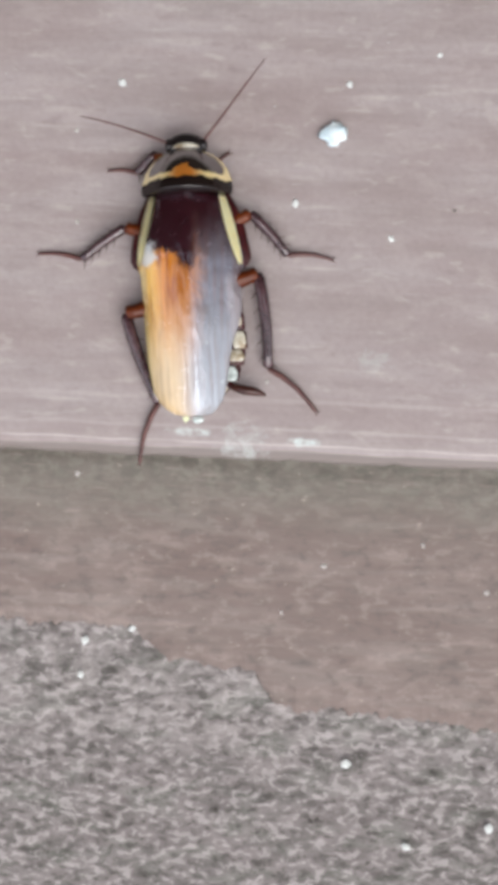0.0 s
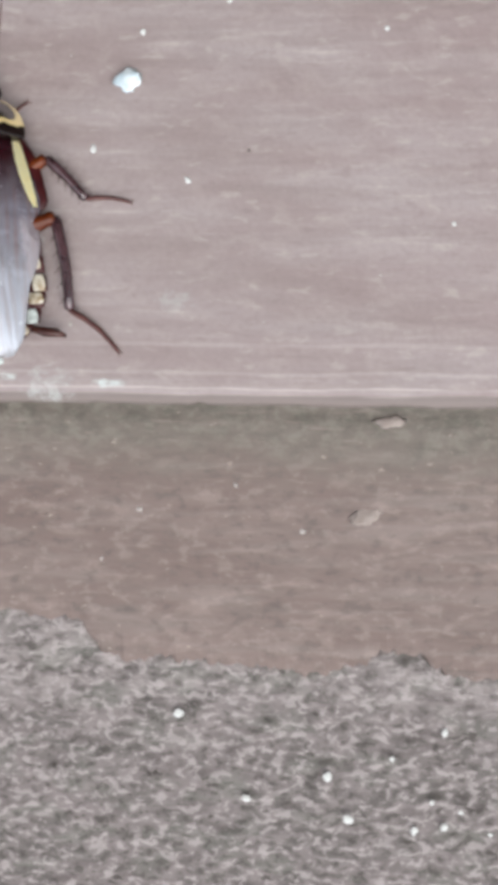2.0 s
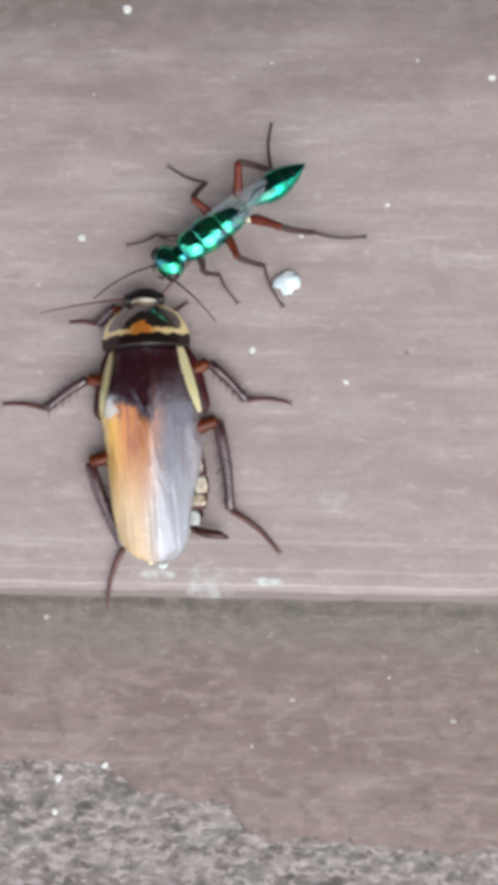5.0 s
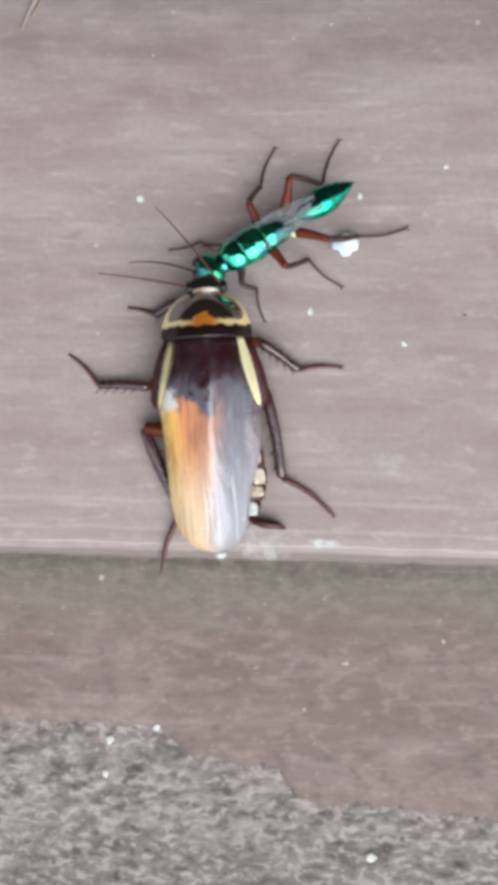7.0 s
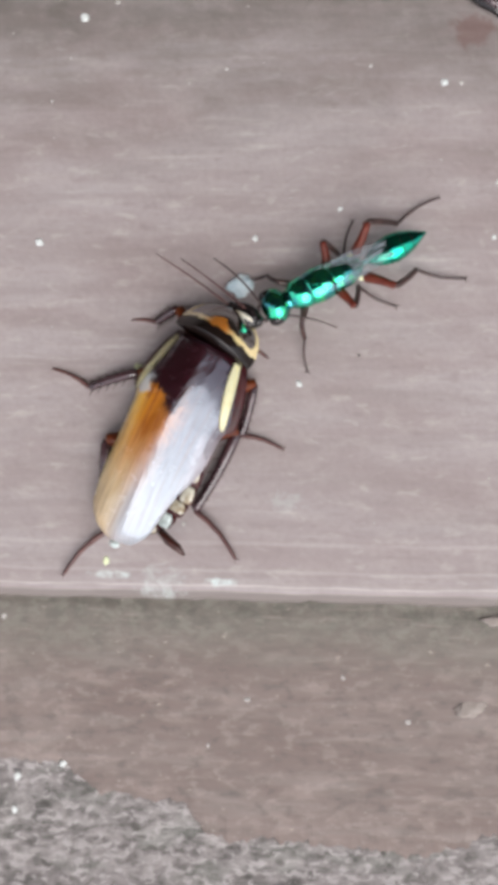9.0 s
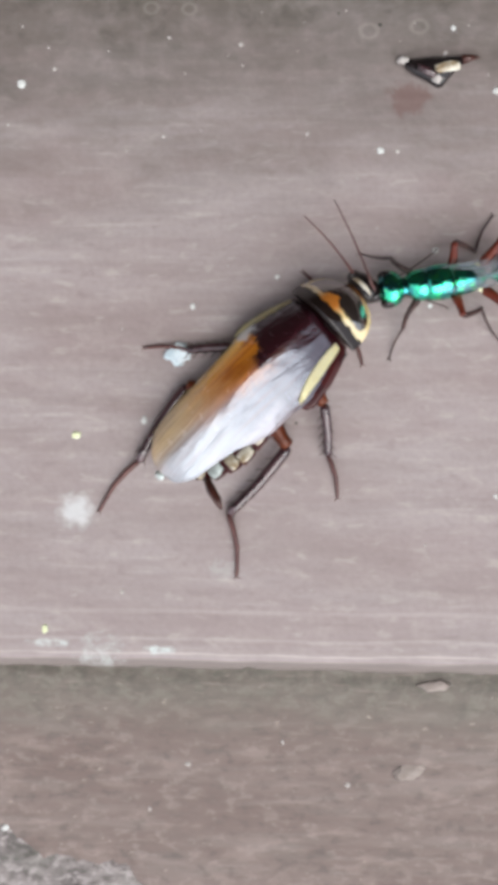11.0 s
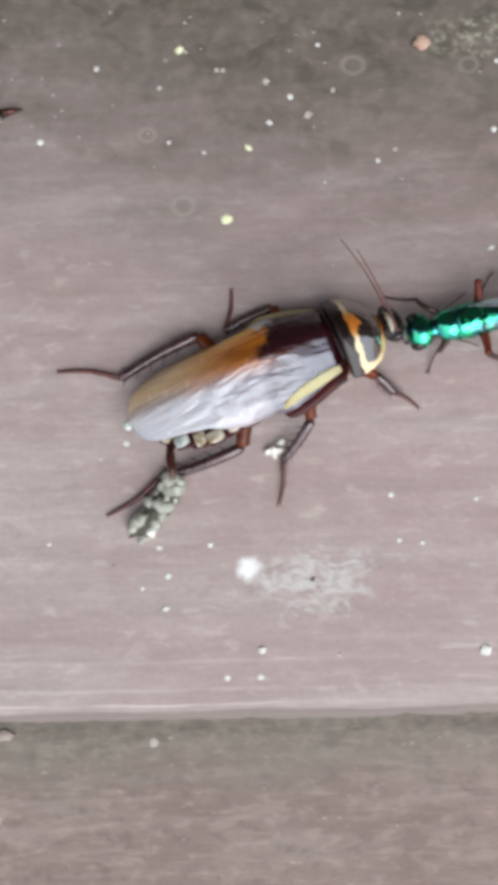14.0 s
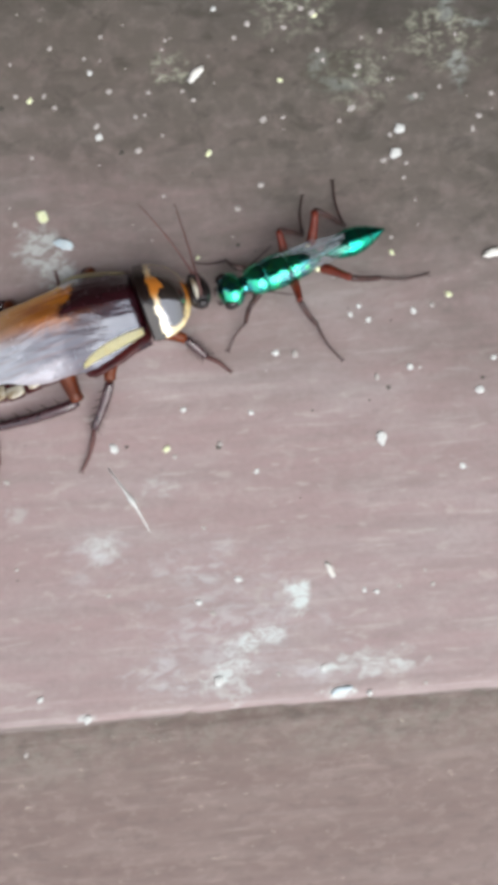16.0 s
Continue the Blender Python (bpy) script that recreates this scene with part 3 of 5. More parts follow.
def build_slope():
    xs = fine_steps(-0.036, 0.172, 0.0005, (0.005, 0.03, 0.15, 0.4))
    rows = []
    for j in range(17):
        f = (j / 14) ** 1.8
        row = []
        for x in xs:
            a, b = edge_y(x) + 0.0007, rim_y(x)
            if j <= 14:
                y = a + (b - a) * f
                gap = 0.0008 * math.exp(-(((a - 0.0007 - y) / 0.0004) ** 2)) * (0.7 + 0.5 * noise.noise(Vector((x * 500, 8, 0))))
                z = slope_z(y) - gap + 0.00012 * noise.noise(Vector((x * 130, y * 400, 5))) + 0.00005 * noise.noise(Vector((x * 600, y * 1500, 5)))
            else:
                y = b - (0.0001 if j == 15 else 0.0003)
                z = slope_z(y) - (0.0002 if j == 15 else 0.0014)
            row.append((x, y, z))
        rows.append(row)
    ob = grid_mesh("sill_front", rows, SLOPE)
    tagged(ob, "sloping front of the sill in grimy worn brown paint", "sill front", kind="structure")


def build_ground():
    xs = fine_steps(-0.036, 0.075, 0.0005, (0.002, 0.01, 0.05, 0.3, 2, 20, 300))
    ys = fine_steps(-0.078, -0.019, 0.00045, (0.002, 0.008, 0.05, 0.3, 2, 20, 300))
    rows = []
    for y in ys:
        row = []
        for x in xs:
            z = slope_z(y) - 0.00055 if y < -0.012 else -0.006
            if y > rim_y(x) + 0.0006:
                z -= 0.0018
            if -0.08 < y < -0.017 and -0.04 < x < 0.08:
                p = Vector((x * 1000, y * 1000, 0))
                z += 0.00045 * noise.noise(p * 0.28) + 0.00034 * noise.noise(Vector((p.x * 0.45, p.y * 0.95, 7))) + 0.0002 * noise.noise(Vector((p.x * 1.3, p.y * 2.2, 3)))
            row.append((x, y, z))
        rows.append(row)
    ob = grid_mesh("ground", rows, CONCRETE)
    tagged(ob, "bare rough grey concrete with pits and pale grit", "concrete", kind="structure")


def box(name, lo, hi, material):
    bm = bmesh.new()
    bmesh.ops.create_cube(bm, size=1.0)
    for v in bm.verts:
        v.co = Vector([lo[k] + (v.co[k] + 0.5) * (hi[k] - lo[k]) for k in range(3)])
    ob = part(name, bm, material)
    ob.data.polygons.foreach_set("use_smooth", [False] * len(ob.data.polygons))
    return ob


def build_shell():
    """Unseen dark wall behind the sill and a slab overhead, added to block sky and reflections."""
    tagged(box("wall_north", (-2.2, 0.115, -0.02), (0.9, 0.3, 2.6), BLOCKER), "plain dark unseen wall behind the sill, blocks sky on that side", "wall", kind="structure")
    tagged(box("roof_overhang", (-2.4, -0.5, 2.604), (0.8, 0.3, 2.7), BLOCKER), "plain dark unseen slab overhead, added to block sky", "eave", kind="structure")


# ---------------------------------------------------------------- insects
def segment(name, length, r0, r1, material, parent, swell=1.0, spines=0, hook=False, bow=0.0):
    """A limb piece along +x from its joint."""
    bm = bmesh.new()
    ts = (0.0, 0.06, 0.25, 0.55, 0.85, 0.97, 1.0)
    rs = (0.6, 0.95, swell, 0.5 + 0.5 * swell, 1.0, 1.1, 0.6)
    tube([(length * t, bow * length * math.sin(math.pi * t), 0) for t in ts], [(r0 + (r1 - r0) * t) * k for t, k in zip(ts, rs)], 8, bm)
    if hook:
        for s in (-1, 1):
            tube([(length, 0, 0), (length + 0.35, s * 0.3, -0.05)], (0.08, 0.03), 5, bm)
    limb = part(name, bm, material, parent)
    for i in range(spines):
        s = 1 if i % 2 else -1
        key = ("spine", s)
        if key not in SHAPES:
            sp = part("spine", tube([(0, 0, 0), (0.6, s * 0.65, 0.1)], (0.09, 0.02), 5), INKY, limb)
            SHAPES[key] = sp.data
        else:
            sp = new("spine", SHAPES[key])
            sp.parent = limb
        sp.matrix_local = pose(length * (0.2 + 0.75 * i / (spines - 1)) * MM, s * r1 * 0.7 * MM, 0)
    return limb


def make_legs(body, spec, prefix_mats):
    legs = {}
    for key, (hip, lf, lt, ls, rad) in spec.items():
        fm, tm, sm = prefix_mats[key[1]]
        side = 1 if key[0] == "R" else -1
        legs[key] = (
            segment("femur", lf, rad * (1.35 if rad > 0.5 else 0.95), rad * 0.85, fm, body, 1.4, bow=-0.03 * side),
            segment("tibia", lt, rad * 0.84, rad * 0.62, tm, body, 1.0, (10 if rad > 0.6 else 6) if rad > 0.56 else 0, bow=0.03 * side),
            segment("tarsus", ls, rad * 0.42, rad * 0.22, sm, body, 1.0, 0, True, bow=0.07 * side),
        )
    return legs


ROACH_LEGS = {  # hip, femur, tibia, tarsus, radius in millimetres
    "L1": ((-2.0, 9.0, 1.1), 4.0, 3.0, 3.0, 0.62), "R1": ((2.0, 9.0, 1.1), 4.0, 3.0, 3.0, 0.62),
    "L2": ((-2.2, 4.6, 1.1), 4.5, 5.8, 4.6, 0.68), "R2": ((2.2, 4.6, 1.1), 4.5, 5.8, 4.6, 0.68),
    "L3": ((-0.6, -1.5, 1.1), 6.6, 9.8, 6.8, 0.8), "R3": ((0.5, -1.3, 1.1), 6.6, 9.8, 6.8, 0.8),
}
WASP_LEGS = {
    "L1": ((-0.8, 4.8, 2.7), 2.4, 2.7, 3.4, 0.36), "R1": ((0.8, 4.8, 2.7), 2.4, 2.7, 3.4, 0.36),
    "L2": ((-0.9, 1.4, 2.7), 3.2, 3.9, 4.6, 0.42), "R2": ((0.9, 1.4, 2.7), 3.2, 3.9, 4.6, 0.42),
    "L3": ((-0.9, -1.4, 2.7), 4.2, 4.8, 5.4, 0.46), "R3": ((0.9, -1.4, 2.7), 4.2, 4.8, 5.4, 0.46),
}

HALF = [(-14.3, 1.1), (-14.0, 2.2), (-13.2, 3.4), (-11.8, 4.2), (-9, 4.7), (-6, 4.85), (-3, 4.95), (0, 5.15), (1.2, 5.45), (2.4, 5.65), (3.5, 5.5), (5.5, 5.05), (7, 4.65), (8.4, 4.2)]
CREST = [(-14.3, 2.1), (-13, 2.65), (-11, 3.15), (-6, 4.05), (-3, 4.42), (0, 4.72), (2, 4.86), (4, 4.86), (6, 4.6), (8.4, 4.1)]


def wing_z(x, y):
    w = lerp(y, HALF)
    u = min(1.1, abs(x / w))
    # the wing that lies on top is flatter
    flat = x < 0
    roof = (1.8 if flat else 3.5) * (math.sqrt(u * u + 0.012) - 0.11)
    roll = (1.8 if flat else 0.5) * u ** 5
    steep = lerp(y, [(-1, 0.0), (3, 0.4), (9, 0.4)]) * u ** 9
    return lerp(y, CREST) + 0.9 - (roof + roll) * lerp(y, [(-14.3, 0.4), (-12, 0.62), (-8, 0.8), (-2, 1.0), (3, 1.06), (9, 1.04)]) - steep


def trim_right(y):
    """The right wing is drawn in behind, so that the rim of the abdomen shows."""
    return lerp(y, [(-14.3, 0.2), (-13.4, 0.7), (-12, 0.95), (-9, 1.0), (-7, 0.75), (-5, 0.1), (-3, -0.2), (-1, -0.1), (1, 0.0)])


def tegmen(name, side, lift, parent, label):
    """One forewing: a thin curved shell from over the midline to its outer edge."""
    loops_t, loops_b = [], []
    ys = [8.4, 7.6, 6.5, 5, 4, 3, 2.4, 1.8, 1.2, 0.6, 0, -1, -3, -5, -7, -9, -10.5, -11.8, -12.8, -13.5, -14.0, -14.25]
    for y in ys:
        w = lerp(y, HALF)
        inner = -min(1.6, w * 0.5) if y < 5 else -0.15 - (8.4 - y) * 0.4
        inner *= 0.4 + 0.6 * min(1, w / 4)
        row = []
        for k in range(15):
            f = k / 14
            edge = w - (trim_right(y) if side > 0 else 0.0)
            x = (inner + (edge - inner) * f) * side
            z = wing_z(x, y) + lift * max(0.0, 1 - f * 1.6) + 0.05 * math.sin(f * 9 + y * 0.3)
            if side > 0:
                z -= 0.1 * max(0.0, 1 - f / 0.4)
            row.append((x, y, z))
        loops_t.append(row)
    bm = bmesh.new()
    top = [[bm.verts.new(Vector(p) * MM) for p in r] for r in loops_t]
    bot = [[bm.verts.new((Vector(p) - Vector((0, 0, 0.045))) * MM) for p in r] for r in loops_t]
    for vs in (top, bot):
        for a, b in zip(vs, vs[1:]):
            for k in range(len(a) - 1):
                bm.faces.new((a[k], a[k + 1], b[k + 1], b[k]))
    for a, b in ((top[0], bot[0]), (top[-1], bot[-1]), ([r[-1] for r in top], [r[-1] for r in bot])):
        for k in range(len(a) - 1):
            bm.faces.new((a[k], a[k + 1], b[k + 1], b[k]))
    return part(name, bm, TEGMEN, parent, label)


def cockroach():
    body = tagged(new("cockroach"), "dark maroon cockroach with yellow-banded shield and amber wings on the sill", "cockroach")
    part("thorax", loft([(8.6, 0, 4.1, 2.0, 0.8, 0.9), (7, 0, 5.0, 1.8, 0.8, 1.0), (5, 0, 5.7, 1.7, 0.8, 1.0), (3, 0, 6.1, 1.6, 0.8, 1.0), (1.9, 0, 6.25, 1.5, 0.7, 0.9), (1.2, 0, 5.9, 1.5, 0.7, 0.9), (0.6, 0, 5.0, 1.6, 0.7, 1.0), (-2, 0.2, 4.0, 2.1, 1.2, 1.2)], 24), MAROON, body)
    # abdomen rings with pale rims, wider than the wings on one side
    ends = [-1.5, -3.6, -5.6, -7.5, -9.2, -10.8, -12.2]
    for k in range(6):
        y0, y1 = ends[k], ends[k + 1]
        cx = (0.2, 0.45, 0.75, 0.75, 0.5, 0.15)[k]
        w0, w1 = lerp(y0, HALF) - (0.1 if k < 4 else 0.35), lerp(y1, HALF) - (0.05 if k < 3 else 0.4 if k < 5 else 1.1)
        ring = part("abdomen_segment", loft([(y0, cx, w0 * 0.97, 1.25, 0.35, 0.6), (y0 - 0.3, cx, w0, 1.25, 0.4, 0.7), (y1 + 0.15, cx, w1 + 0.12, 1.25, 0.4, 0.7), (y1, cx, w1 * 0.95, 1.25, 0.35, 0.6)], 20), MAROON, body)
        for s in (-1, 1):
            if k in ((1, 2, 3, 4, 5) if s > 0 else (2,)):
              at = cx + s * ((w0 + w1) * 0.5 - ((0.7, 0.8, 0.85, 1.0, 0.95, 1.1)[k] if s > 0 else 0.55))
              wd = (0.5, 0.45, 0.65, 0.85, 0.65, 0.8)[k] if s > 0 else 0.55
              gap = (0.1, 0.55, 0.1, 0.5, 0.05, 0.3)[k]
              part("margin_spot", loft([(y0 - 0.02, at, wd * 0.8, 1.5, 0.08, 0.3), (y0 - 0.2, at, wd * 0.95, 1.5, 0.15, 0.3), ((y0 + y1) * 0.5, at + 0.1 * s, wd * 1.1, 1.5, 0.18, 0.3), (y1 + gap + 0.15, at + 0.1 * s, wd, 1.5, 0.15, 0.3), (y1 + gap, at + 0.1 * s, wd * 0.8, 1.5, 0.08, 0.3)], 12), CREAM if k != 4 else PALE, ring, "cream blotch on the rim" if k != 4 else "bluish-white blotch on the rim")
    part("tail_plate", loft([(-12.0, 0.4, 2.4, 1.3, 0.5, 0.5), (-13.2, 0.4, 1.6, 1.3, 0.4, 0.4), (-14.1, 0.3, 0.6, 1.4, 0.3, 0.3)]), MAROON, body)
    part("tail_spot", ellipsoid((0.3, -14.6, 2.5), (0.6, 0.42, 0.35), 12, 8), PALE, body, "cream spot at the tail end")
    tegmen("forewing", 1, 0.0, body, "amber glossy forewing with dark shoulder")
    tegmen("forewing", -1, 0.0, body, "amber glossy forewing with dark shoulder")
    for s in (-1, 1):
        bm = bmesh.new()
        rows = []
        for i in range(11):
            f = i / 10
            y = 8.0 - 6.9 * f
            w = lerp(y, HALF)
            wd = 0.5 * math.sin(math.pi * min(1, 0.12 + 0.84 * f)) ** 0.5
            cx = s * (3.5 + 1.65 * f)
            mid = wing_z(cx, y) + 0.42
            rows.append([bm.verts.new(Vector((cx + d * wd, y, mid + 0.5 * (wing_z(cx + d * wd, y) - wing_z(cx, y)) + (0.0 if d else 0.05))) * MM) for d in (-1, 0, 1)])
        for a, b in zip(rows, rows[1:]):
            for k in range(2):
                bm.faces.new((a[k], a[k + 1], b[k + 1], b[k]))
        bmesh.ops.solidify(bm, geom=bm.faces[:], thickness=0.00008)
        part("shoulder_stripe", bm, YELLOW, body, "pale yellow shoulder stripe")
    # shield
    rim = [(13.0, 0.5, 0.2), (12.8, 1.55, 0.7), (12.3, 2.6, 1.25), (11.5, 3.5, 1.75), (10.5, 4.1, 2.15), (9.4, 4.42, 2.35), (8.7, 4.5, 2.41), (8.3, 4.47, 2.46), (8.12, 4.42, 2.47), (8.02, 4.3, 2.1)]
    part("shield", loft([(y, 0, w * 1.03, 2.2 + 0.18 * (13 - y), up * 1.4, 0.45) for y, w, up in rim], 36, None, 2.2), SHIELD, body, "black and yellow banded shield")
    head = part("head", ellipsoid((0, 13.2, 2.1), (2.05, 1.35, 1.2)), BLACK, body)
    part("face_band", loft([(13.5, 0, 0.7, 2.75, 0.4, 0.2), (13.2, 0, 1.3, 2.75, 0.6, 0.2), (12.85, 0, 1.5, 2.7, 0.7, 0.2)], 14), CREAM, head, "pale band across the head")
    for s in (-1, 1):
        part("eye", ellipsoid((s * 1.75, 13.3, 2.3), (0.45, 0.7, 0.7), 12, 8), BLACK, head)
        bm = bmesh.new()
        cerc = [(s * 3.4 + 0.5, -11.3, 1.4), (s * 4.6 + 0.5, -11.7 - (0.6 if s < 0 else 0), 1.5), (s * 5.7 + 0.6, -11.9 - (1.2 if s < 0 else 0), 1.5), (s * 6.6 + 0.7, -12.3 - (1.6 if s < 0 else 0), 1.4)]
        if s < 0:
            cerc = [(-1.8, -10.6, 1.0), (-2.2, -11.6, 1.0), (-2.4, -12.6, 0.9), (-2.3, -13.3, 0.9)]
        part("cercus", tube(cerc, (0.4, 0.52, 0.45, 0.15), 8, bm), CERCUS, body)
    feelers = {}
    for key, s, ln, bend in (("R", 1, 10.4, 1.1), ("L", -1, 9.4, -0.7)):
        pts = [(bend * (f * f) * -0.9 * s * 0.6, ln * f, 0.8 * math.sin(f * 2.6)) for f in [k / 12 for k in range(13)]]
        feelers[key] = part("antenna", tube(pts, [0.15 - 0.1 * k / 12 for k in range(13)], 7), TARSUS, body)
    mats = {"1": (RUST, SHIN, TARSUS), "2": (RUST, SHIN, TARSUS), "3": (RUST, SHIN, TARSUS)}
    return body, make_legs(body, ROACH_LEGS, mats), feelers


def jewel_wasp():
    body = tagged(new("jewel_wasp"), "metallic emerald green wasp with red-thighed legs walking on the sill", "wasp")
    z = 3.4
    head = part("head", ellipsoid((0, 7.95, z - 0.1), (1.72, 1.5, 1.4), 18, 12), JEWEL, body)
    for s in (-1, 1):
        part("eye", ellipsoid((s * 1.25, 8.35, z), (0.55, 0.85, 0.8), 12, 8), BLACK, head)
        part("mandible", tube([(s * 0.7, 9.0, z - 0.6), (s * 0.75, 9.5, z - 0.7), (s * 0.2, 9.75, z - 0.8)], (0.22, 0.2, 0.08), 7), INKY, head)
    part("neck", loft([(7.3, 0, 1.2, z - 0.2, 1.0, 0.7), (6.5, 0, 1.05, z - 0.2, 0.85, 0.6), (5.8, 0, 1.2, z - 0.2, 0.9, 0.6)], 14), JEWEL, body)
    part("pronotum", loft([(6.5, 0, 0.7, z - 0.1, 0.55, 0.5), (6.15, 0, 1.1, z, 0.85, 0.8), (5.5, 0, 1.42, z, 1.12, 1.0), (4.7, 0, 1.54, z, 1.24, 1.0), (4.0, 0, 1.54, z, 1.27, 0.9)], 18), JEWEL, body)
    part("mesothorax", loft([(4.2, 0, 1.5, z, 1.25, 0.9), (3.9, 0, 1.6, z, 1.34, 1.2), (2.8, 0, 1.7, z, 1.43, 1.3), (2.0, 0, 1.66, z, 1.4, 1.2), (1.5, 0, 1.58, z, 1.34, 1.0)], 18), JEWEL, body)
    part("propodeum", loft([(1.7, 0, 1.54, z, 1.3, 1.0), (1.0, 0, 1.54, z, 1.28, 1.1), (-0.4, 0, 1.4, z, 1.12, 1.1), (-1.5, 0, 0.98, z, 0.8, 0.9), (-2.1, 0, 0.5, z - 0.1, 0.4, 0.5)], 18), JEWEL, body)
    part("petiole", tube([(0, -1.8, z - 0.1), (0, -2.6, z - 0.2), (0, -3.4, z - 0.1)], (0.32, 0.26, 0.36), 10), JEWEL, body)
    gas = [(-2.7, 0.4, 0.35), (-3.3, 0.8, 0.75), (-4.4, 1.2, 1.05), (-5.6, 1.4, 1.2), (-6.8, 1.25, 1.05), (-8.0, 0.88, 0.75), (-9.0, 0.4, 0.35), (-9.65, 0.1, 0.1)]
    gaster = part("abdomen", loft([(y, 0, w, z - 0.1 + 0.05 * (y + 3.2), u, u) for y, w, u in gas], 18), GLOSS, body)
    for y, w, u in ((-5.0, 1.31, 1.14), (-6.6, 1.28, 1.09), (-7.8, 0.96, 0.82)):
        part("seam", loft([(y + 0.04, 0, w + 0.006, z - 0.1 + 0.05 * (y + 3.2), u + 0.006, u), (y - 0.04, 0, w + 0.006, z - 0.1 + 0.05 * (y + 3.2), u + 0.006, u)], 18), BLACK, gaster)
    for s in (-1, 1):
        # folded wing lying along the back
        bm = bmesh.new()
        top = []
        for k in range(12):
            f = k / 11
            y = 2.9 - 8.6 * f
            cx = s * (0.85 + 0.1 * math.sin(f * 3.1) - 0.5 * f)
            hw = 0.3 + 0.45 * math.sin(math.pi * (0.08 + 0.86 * f)) ** 0.8
            zz = z + 1.0 - 0.35 * f
            top.append([bm.verts.new(Vector((cx - hw, y, zz + 0.2)) * MM), bm.verts.new(Vector((cx, y, zz + 0.26)) * MM), bm.verts.new(Vector((cx + hw, y, zz + 0.12)) * MM)])
        for a, b in zip(top, top[1:]):
            for k in range(2):
                bm.faces.new((a[k], a[k + 1], b[k + 1], b[k]))
        bmesh.ops.solidify(bm, geom=bm.faces[:], thickness=0.00003)
        part("wing", bm, FILM, body, "smoky translucent folded wing")
        part("coxa_spot", ellipsoid((s * 1.3, -1.5, z - 0.4), (0.34, 0.34, 0.34), 10, 6), YELLOW, body, "pale yellow bead above the hind hip")
    # thickset body
    for ob in body.children:
        if ob.name.split(".")[0] in ("head", "pronotum", "mesothorax", "propodeum", "abdomen"):
            for o in (ob, *ob.children):
                o.data.transform(Matrix.Translation((0, 0, z * MM)) @ Matrix.Diagonal((1.12, 1.0, 1.06, 1)) @ Matrix.Translation((0, 0, -z * MM)))
    feelers = {}
    for key, s in (("R", 1), ("L", -1)):
        pts = [(-s * 1.3 * f * f, 7.4 * f, 0.7 * math.sin(f * 2.2) - 1.6 * f * f) for f in [k / 10 for k in range(11)]]
        feelers[key] = part("antenna", tube(pts, [0.14 - 0.07 * k / 10 for k in range(11)], 7), INKY, body)
    mats = {"1": (INKY, INKY, INKY), "2": (REDLEG, INKY, INKY), "3": (REDLEG, INKY, INKY)}
    return body, make_legs(body, WASP_LEGS, mats), feelers


# ---------------------------------------------------------------- litter on the sill
def speck(name, x, y, size, material, label, group):
    """A small grain of its own; a few shared shapes for all."""
    key = (material.name, len(SHAPES) % 4 if (material.name, 3) not in SHAPES else random.randrange(4))
    if key not in SHAPES:
        bm = lump((0.5, 0.43, 0.2), random.random() * 9, 0.22, 3)
        me = bpy.data.meshes.new(name)
        bm.to_mesh(me)
        bm.free()
        me.polygons.foreach_set("use_smooth", [True] * len(me.polygons))
        me.materials.append(material)
        SHAPES[key] = me
    ob = new(name, SHAPES[key])
    s = size * (0.68 + 0.2 * random.random())
    z = 0.0 if y * MM > EDGE else slope_z(y * MM)
    ob.matrix_basis = pose(x * MM, y * MM, z, 0, 0, random.random() * 360) @ Matrix.Diagonal((s, s * (0.75 + 0.25 * random.random()), s * 0.4, 1))
    tagged(ob, label, "speck", group)
    return ob


PALE_SPECKS = [
    (-17.1, 35, 1.1), (1.5, 23.1, 1.1), (11.6, 19.8, 1), (15.8, 38.9, 0.7), (32.4, 35.9, 0.7), (32.9, 41.9, 0.9), (26.9, 52.8, 0.9), (-12.6, 60, 1.4),
    (6.6, 35.6, 0.9), (34.7, 66.3, 0.8), (39.4, 59.4, 0.9), (48.2, 26, 0.9), (39.6, 15.3, 0.7), (52.1, 8.1, 1), (76.6, 19.7, 0.7), (79.8, 14.5, 0.7),
    (85.7, 19, 0.7), (86.1, 2.9, 1.6), (52.4, 11.6, 0.8), (51.5, 14.6, 0.7), (67, 63.5, 0.8), (64.7, 60.7, 0.8), (70.2, 69.2, 0.7), (89.1, 59.1, 0.8),
    (76.4, 56.1, 0.7), (88.3, 46.1, 0.8), (89.7, 66.7, 0.8),
]
WHITE_SPECKS = [
    (131.2, 73.8, 0.9), (117, 67.6, 0.8), (117.5, 60.3, 1), (114.8, 45.2, 1.5), (150.6, 58.7, 1.5), (149.9, 56, 1.9), (144.4, 39.4, 0.8), (143.4, 38.5, 0.8),
    (145.3, 37.8, 0.8), (150.3, 38.4, 0.9), (134.9, 35, 0.9), (149.4, 32.3, 0.9), (156.7, 29.2, 1.2), (158.6, 32.6, 0.8), (145.6, 24.8, 1.9), (154.1, 21.1, 0.9),
    (131.8, 22.3, 0.9), (131.7, 28.7, 0.8), (116.6, 26, 1.5), (124.4, 29.6, 0.9), (128.9, 10.9, 1), (124.5, 8.8, 0.9), (142.3, 8.7, 0.7), (143.6, 8.4, 0.8),
    (106.8, -0.1, 0.9), (111.7, -2.6, 1.2), (126, 0.3, 1.3), (137.3, 0.8, 1.1), (141.9, -2.3, 0.8),
]
